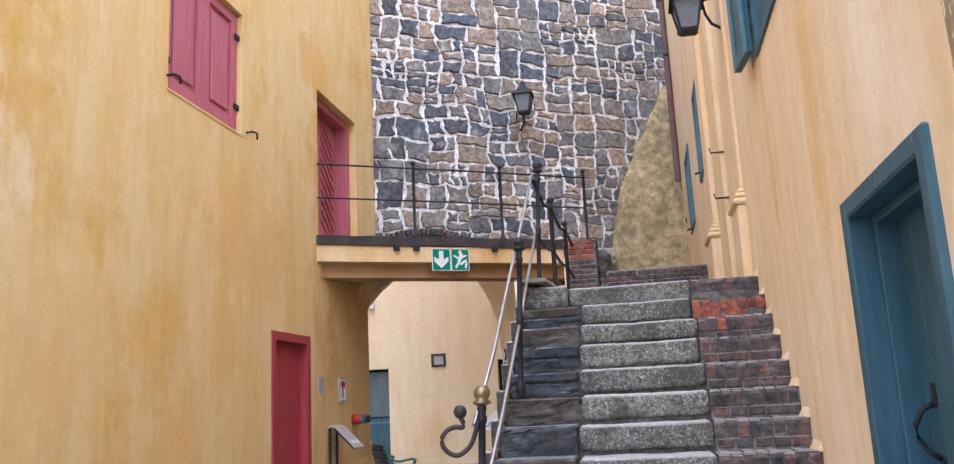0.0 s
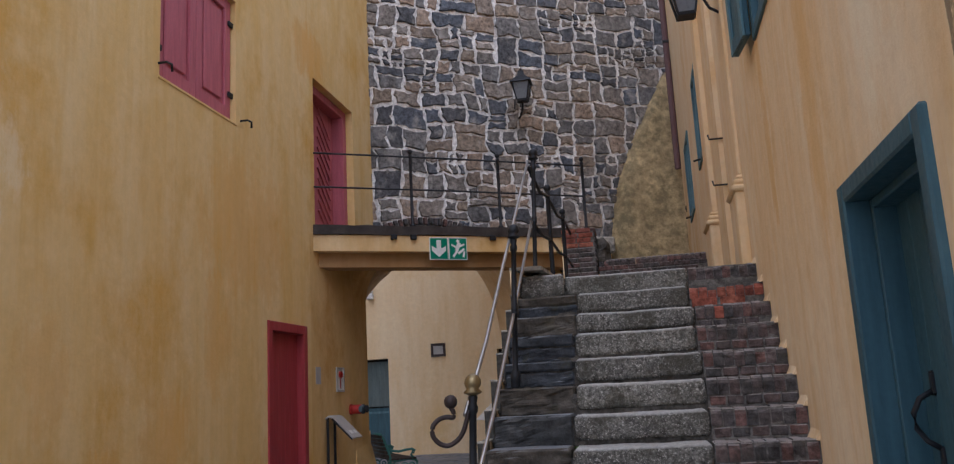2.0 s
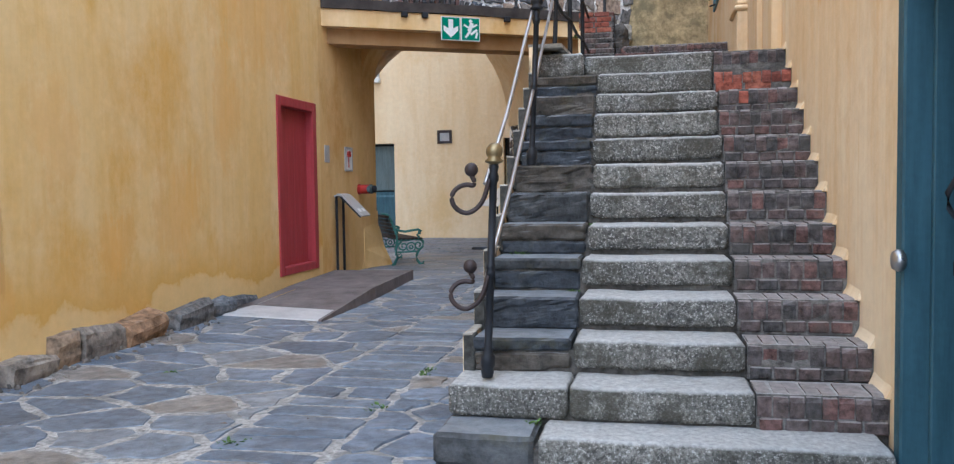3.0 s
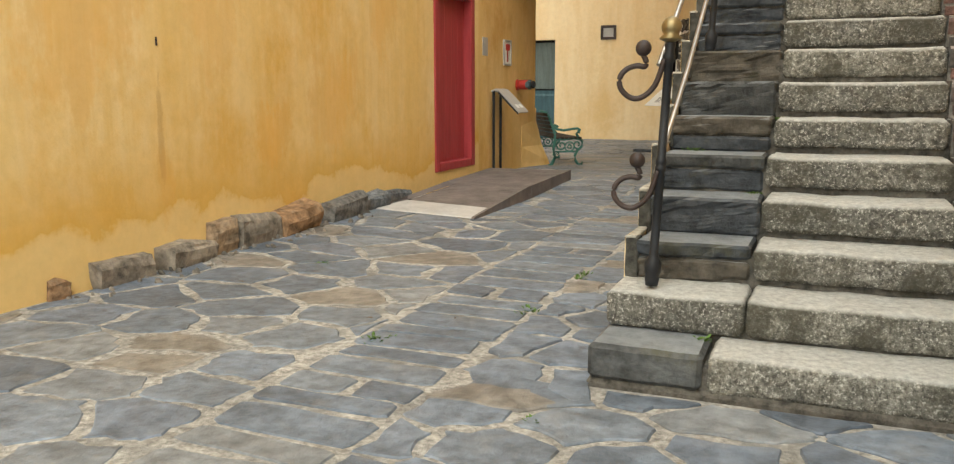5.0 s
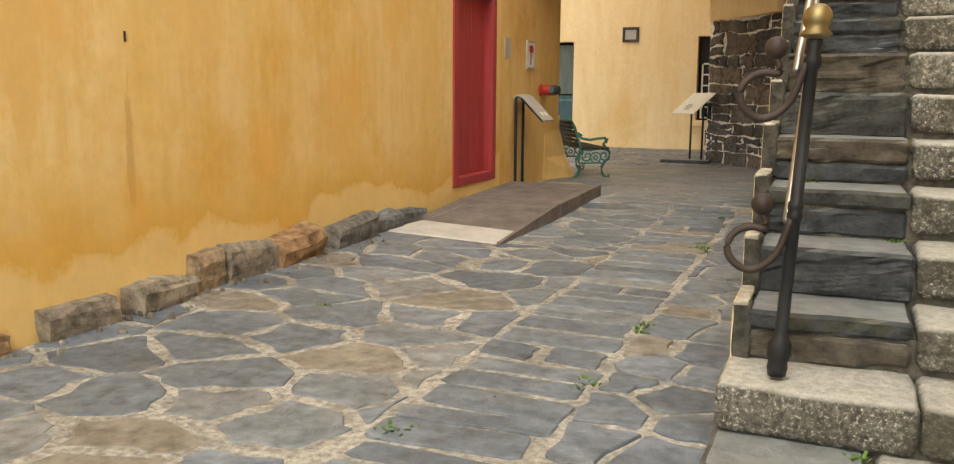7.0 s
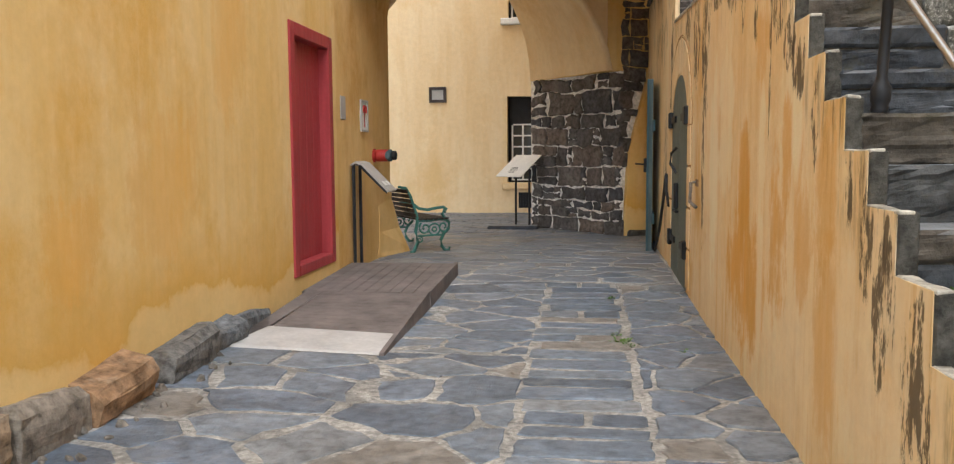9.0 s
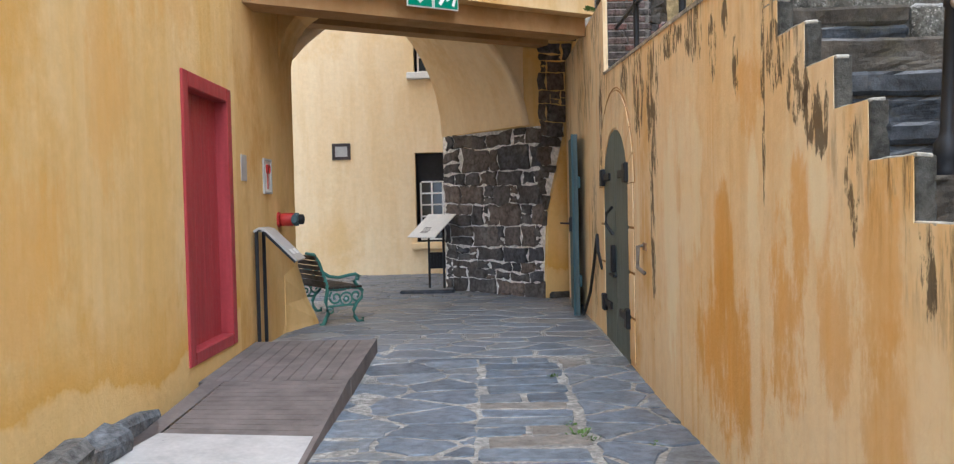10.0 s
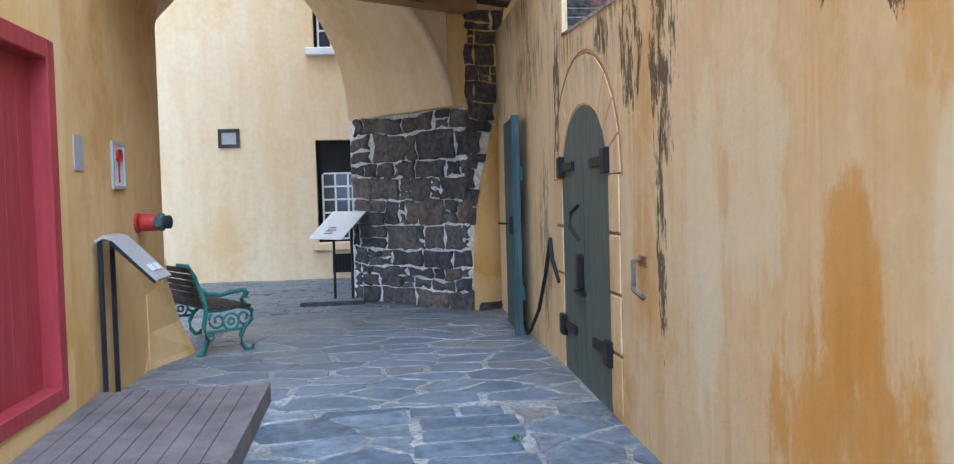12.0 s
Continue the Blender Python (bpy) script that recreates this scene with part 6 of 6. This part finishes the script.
rnd = random.Random(3)
for k, (y, z) in enumerate(zip(RISERS, TREADS)):
    zb = TREADS[k - 1] if k else 0.0
    sag = 0.0
    left = STAIR_L if k < 2 else STAIR_L + 0.05
    j1 = (-0.57, -0.44, -0.45, -0.44, -0.45, -0.44, -0.44, -0.44, -0.46, -0.47, -0.47, -0.47, -0.6)[k]
    j2 = (0.98, 0.44, 0.43, 0.41, 0.42, 0.42, 0.43, 0.44, 0.45, 0.44, 0.46, 0.44, 0.46)[k]
    if k == 0:
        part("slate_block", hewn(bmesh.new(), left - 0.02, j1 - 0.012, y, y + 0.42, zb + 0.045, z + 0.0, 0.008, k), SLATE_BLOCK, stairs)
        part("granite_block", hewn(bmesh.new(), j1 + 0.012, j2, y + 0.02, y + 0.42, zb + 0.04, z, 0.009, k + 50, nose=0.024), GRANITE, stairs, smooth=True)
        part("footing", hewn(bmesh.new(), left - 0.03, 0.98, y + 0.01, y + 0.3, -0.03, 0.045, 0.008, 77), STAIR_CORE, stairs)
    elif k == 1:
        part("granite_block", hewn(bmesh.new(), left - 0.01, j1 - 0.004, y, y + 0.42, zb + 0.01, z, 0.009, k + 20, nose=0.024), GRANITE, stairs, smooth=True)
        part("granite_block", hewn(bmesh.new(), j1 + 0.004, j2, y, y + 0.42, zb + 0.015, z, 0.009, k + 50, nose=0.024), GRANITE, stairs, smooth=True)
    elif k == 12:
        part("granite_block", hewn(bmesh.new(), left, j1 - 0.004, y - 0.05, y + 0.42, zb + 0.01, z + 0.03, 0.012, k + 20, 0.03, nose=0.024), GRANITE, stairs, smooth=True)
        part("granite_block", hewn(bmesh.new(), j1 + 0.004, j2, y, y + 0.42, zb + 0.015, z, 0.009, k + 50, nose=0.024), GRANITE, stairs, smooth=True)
    else:
        split = zb + (z - zb) * rnd.uniform(0.42, 0.6)
        jut = rnd.uniform(-0.02, 0.006)
        if k in (3, 6, 7, 10):
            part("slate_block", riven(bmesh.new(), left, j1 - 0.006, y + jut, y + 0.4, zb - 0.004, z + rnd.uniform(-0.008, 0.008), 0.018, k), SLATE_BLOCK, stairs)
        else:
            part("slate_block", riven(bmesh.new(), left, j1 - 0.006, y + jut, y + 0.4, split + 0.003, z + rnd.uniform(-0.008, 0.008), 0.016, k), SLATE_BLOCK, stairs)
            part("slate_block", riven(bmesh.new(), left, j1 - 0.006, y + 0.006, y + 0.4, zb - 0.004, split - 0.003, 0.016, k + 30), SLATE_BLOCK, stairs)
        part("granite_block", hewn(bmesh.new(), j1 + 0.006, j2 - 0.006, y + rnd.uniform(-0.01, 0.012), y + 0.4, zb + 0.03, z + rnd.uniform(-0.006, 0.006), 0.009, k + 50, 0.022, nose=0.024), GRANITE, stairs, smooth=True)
    if k:
        red = k == 11
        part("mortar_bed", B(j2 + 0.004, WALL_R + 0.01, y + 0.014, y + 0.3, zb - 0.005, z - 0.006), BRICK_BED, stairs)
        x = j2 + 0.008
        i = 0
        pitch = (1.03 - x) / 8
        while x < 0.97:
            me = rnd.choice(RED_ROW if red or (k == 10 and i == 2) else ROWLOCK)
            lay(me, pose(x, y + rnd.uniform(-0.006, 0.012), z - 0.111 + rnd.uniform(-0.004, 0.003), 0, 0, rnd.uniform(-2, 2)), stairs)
            x += pitch
            i += 1
        x = j2 + 0.008
        while x < (0.8 if red else 0.93) and k < 12:
            lay(rnd.choice(RED_STR if red else STRETCH), pose(x + 0.01, y + rnd.uniform(0.0, 0.010), z - 0.182), stairs)
            x += 0.222 if red else 0.116

for k in range(1, 13):
    y, z = RISERS[k], TREADS[k]
    bm = prism(bmesh.new(), [(WALL_R - 0.028, z - 0.01), (WALL_R - 0.01, z + 0.025), (WALL_R + 0.01, z + 0.08), (WALL_R + 0.01, z - 0.01)], "y", y - 0.012, (RISERS[k + 1] if k < 12 else y + 0.3) + 0.01)
    bmesh.ops.subdivide_edges(bm, edges=[e for e in bm.edges if e.calc_length() > 0.1], cuts=5, use_grid_fill=True)
    for v in bm.verts:
        if v.co.x < WALL_R:
            v.co += Vector((0.016, 0.008, 0.02)) * noise.noise(v.co * 9)
    part("plaster_fillet", bm, OCHRE_RIGHT, wall_right)

# ---- pieces: brick parapet and pillar ----
PAR = [brick_mesh(0.205, 0.11, 0.062, 60 + k) for k in range(3)]
for me in PAR:
    me.materials.append(BRICK)
parapet = tagged(part("parapet", B(-0.53, WALL_R, 12.612, 12.86, 2.3, 3.19), BRICK_BED), "low dark brick parapet at the stair head", "parapet", kind="structure")
for c in range(12):
    x = -0.54 - (0.11 if c % 2 else 0)
    while x < 0.98:
        lay(rnd.choice(PAR), pose(x, 12.60, 2.44 + 0.073 * c - 0.03), parapet) if -0.56 < x < 0.83 else None
        x += 0.216
for k in range(20):
    lay(rnd.choice(ROWLOCK), pose(-0.53 + 0.0755 * k, 12.60, 3.19), parapet)
pillar = tagged(part("pillar", B(STAIR_L + 0.02, -0.57, 12.515, 13.0, 2.5, 3.72), BRICK_BED), "weathered brick pillar at the end of the bridge", "pillar", kind="structure")
for c in range(17):
    for i in range(2):
        x = STAIR_L + 0.008 + 0.218 * i + (0.03 if c % 2 else 0)
        lay(rnd.choice(RED_STR if c > 12 else PAR), pose(x, 12.505, 2.56 + 0.0715 * c, 0, 0, 0) @ Matrix.Diagonal((1, 1, 0.85 if c > 12 else 1, 1)), pillar)
    for i in range(2):
        lay(rnd.choice(PAR), pose(-0.548, 12.53 + 0.22 * i, 2.56 + 0.0715 * c, 0, 0, 90), pillar)
        lay(rnd.choice(PAR), pose(STAIR_L + 0.115, 12.56 + 0.22 * i, 2.56 + 0.0715 * c, 0, 0, 90), pillar)
bm = hewn(bmesh.new(), -0.6, -0.35, 12.6, 12.85, 3.2, 3.62, 0.04, 5, 0.08)
tagged(part("kerb_boulder", bm, SLATE_BLOCK), "dark rounded stone beside the brick pillar", "stone")
arch_ob = tagged(new("relieving_arch"), "shallow brick relieving arch low in the stone wall", "arch", kind="structure")
for k in range(19):
    a = radians(68 + 44 * k / 18)
    m = ML @ pose(0.95 + 2.1 * math.cos(a), -0.07, 2.43 + 2.1 * math.sin(a), 0, 90 - math.degrees(a), 0) @ pose(-0.03, 0, 0)
    ob = new("brick", PAR[k % 3])
    ob.parent = arch_ob
    ob.matrix_basis = m @ Matrix.Diagonal((0.3, 1, 2.0, 1))

# ---- pieces: rubble of the wall and the pier ----
rnd = random.Random(8)
def wall_place(u, z, h):
    return ML @ Vector((u, 0.03 - h, z))
low = blocks(-0.3, 6.9, 4.28, 10.8, 0.37, 1.5, 41, 0.105, lambda u, z: z < 10.6 - 0.123 * u)
for cu, cz, poly in low:
    q = shrunk(poly, rnd.uniform(0.014, 0.052), rnd, 0.026)
    if q is None:
        continue
    bm = bmesh.new()
    stone_mesh(bm, q, rnd.uniform(0.02, 0.05), 0.016, wall_place, rnd, 0.06)
    part("stone", bm, RUBBLE, wall_stone)

d = (Vector((3.07, 2.1, 0)) - Vector((3.55, 0.0, 0))).normalized()
nrm = Vector((-d.y, d.x, 0))
def jamb_place(u, z, h):
    return ML @ (Vector((3.55, 0.02, 0)) + d * u + nrm * h + Vector((0, 0, z)))
for cu, cz, poly in courses(-0.02, 2.14, 0.06, 2.6, (0.14, 0.36), (0.16, 0.55), 29, 0.07):
    q = shrunk(poly, rnd.uniform(0.008, 0.03), rnd, 0.018)
    if q:
        bm = bmesh.new()
        stone_mesh(bm, q, rnd.uniform(0.02, 0.045), 0.014, jamb_place, rnd, 0.05)
        part("stone", bm, PIER_STONE, pier)
def front_place(u, z, h):
    return ML @ Vector((u, 0.02 - h, z))
for cu, cz, poly in courses(3.54, 4.3, 0.06, 3.85, (0.15, 0.3), (0.2, 0.4), 23, 0.035, lambda u, z: u < 3.66 + 0.3 * max(0.0, min(z, 2.5) - 1.3) + 0.12 * max(0.0, z - 2.5)):
    q = shrunk(poly, 0.007, rnd, 0.008)
    if q:
        bm = bmesh.new()
        stone_mesh(bm, q, rnd.uniform(0.025, 0.05), 0.018, front_place, rnd, 0.05)
        part("stone", bm, PIER_STONE, pier)

# ---- pieces: paving ----
rnd = random.Random(14)
def lay_flags(stones, gap, wob, hi=0.02, parent=ground):
    for cu, cv, poly in stones:
        q = shrunk(poly, gap * rnd.uniform(0.35, 1.35), rnd, wob)
        if q is None:
            continue
        bm = bmesh.new()
        stone_mesh(bm, q, rnd.uniform(0.65, 1.0) * hi, 0.006, lambda u, v, h: Vector((u, v, ground_z(u, v) + h)), rnd, 0.006, 0.03)
        part("flagstone", bm, SLATE_PAVING, parent)
FLAGS = [(-3.82, 5.59), (-3.28, 4.85), (-2.7, 4.49), (-2.82, 5.33), (-4.04, 4.4), (-3.52, 4.43), (-4.01, 4.91), (-3.59, 3.91), (-3.16, 4.12), (-3.06, 3.88), (-2.6, 3.96), (-3.01, 3.54), (-2.62, 3.65), (-2.95, 3.16), (-2.65, 3.31), (-4.23, 6.43), (-3.82, 6.6), (-3.33, 6.82), (-2.88, 6.63), (-2.87, 6.16), (-2.5, 6.19), (-2.79, 5.79), (-2.46, 5.53), (-3.35, 6.0), (-3.95, 7.77), (-2.86, 7.29), (-4.23, 7.21), (-3.95, 4.02)]


def flags(u0, u1, v0, v1, apart, seed, centres=(), flat=1.25):
    """Irregular flags round given centres; where there are none, centres are strewn at about that distance apart."""
    rnd = random.Random(seed)
    seeds = list(centres)
    for k in range(1500):
        p = (rnd.uniform(u0 - 0.4, u1 + 0.4), rnd.uniform(v0 - 0.4, v1 + 0.4))
        r = apart * rnd.choice((0.75, 0.9, 1.1, 1.5, 1.8))
        if all(math.hypot(p[0] - q[0], (p[1] - q[1]) * flat) > r for q in seeds):
            seeds.append(p)
    out = []
    for c in seeds:
        poly = [(u0, v0), (u1, v0), (u1, v1), (u0, v1)]
        for o in seeds:
            if o is c or math.hypot(o[0] - c[0], o[1] - c[1]) > 2.6:
                continue
            nx, ny = o[0] - c[0], (o[1] - c[1]) * flat * flat
            mx, my = (o[0] + c[0]) / 2, (o[1] + c[1]) / 2
            res = []
            for a, b in zip(poly, poly[1:] + poly[:1]):
                da, db = (a[0] - mx) * nx + (a[1] - my) * ny, (b[0] - mx) * nx + (b[1] - my) * ny
                if da <= 0:
                    res.append(a)
                if da * db < 0:
                    t = da / (da - db)
                    res.append((a[0] + t * (b[0] - a[0]), a[1] + t * (b[1] - a[1])))
            poly = res
            if len(poly) < 3:
                break
        if len(poly) >= 3 and max(abs(a[0] * b[1] - b[0] * a[1]) for a, b in zip(poly, poly[1:])) > 0:
            area = abs(sum(a[0] * b[1] - b[0] * a[1] for a, b in zip(poly, poly[1:] + poly[:1]))) / 2
            if area > 0.02:
                out.append((c[0], c[1], poly))
    return out


lay_flags(flags(-4.48, -2.36, 2.2, 8.7, 0.52, 5, FLAGS), 0.040, 0.028, 0.014)
strip = []
y = 2.4
while y < 11.4:
    h = rnd.uniform(0.15, 0.29)
    e, t = rnd.uniform(-0.035, 0.035), rnd.uniform(-0.025, 0.025)
    lo, hi = y + 0.016 * rnd.uniform(0.4, 1.4), y + h - 0.016 * rnd.uniform(0.4, 1.4)
    cut = [(-2.345, -1.69)] if rnd.random() < 0.85 else [(-2.345, -2.03), (-1.99, -1.69)]
    for a, b in cut:
        strip.append((a, y, [(a + e, lo - t), (b + e, lo + t), (b + e, hi + t), (a + e, hi - t)]))
    y += h
lay_flags(strip, 0.012, 0.014, 0.018)
lay_flags(flags(-1.66, -1.0, 3.9, 11.5, 0.42, 6), 0.028, 0.02)
lay_flags(flags(-4.4, -2.36, 8.7, 11.6, 0.5, 9, (), 1.45), 0.032, 0.022, 0.014)
lay_flags(flags(-1.66, 1.0, 2.4, 4.28, 0.42, 12), 0.03, 0.024)
def join_flags(stones, gap, wob, hi):
    bm = bmesh.new()
    for cu, cv, poly in stones:
        q = shrunk(poly, gap, rnd, wob)
        if q:
            stone_mesh(bm, q, rnd.uniform(0.65, 1.0) * hi, 0.006, lambda u, v, h: Vector((u, v, ground_z(u, v) + h)), rnd, 0.006, 0.03)
    return bm
bm = join_flags(flags(-4.45, -1.06, 11.6, 16.5, 0.46, 15, (), 1.5), 0.024, 0.02, 0.012)
tagged(part("passage_flags", bm, SLATE_FAR, ground), "worn slate flags in the passage", kind="stuff")
bm = join_flags(courses(-8.0, -1.0, 16.5, 21.1, (0.12, 0.3), (0.2, 0.55), 16, 0.08), 0.018, 0.012, 0.02)
tagged(part("yard_flags", bm, SLATE_FAR, ground), "small slate flags of the far yard", kind="stuff")
bm = join_flags(cells(-5.0, 2.0, -2.0, 2.4, 0.6, 0.4, 18, 0.35), 0.03, 0.02, 0.02)
tagged(part("near_flags", bm, SLATE_FAR, ground), "slate flags of the near yard", kind="stuff")
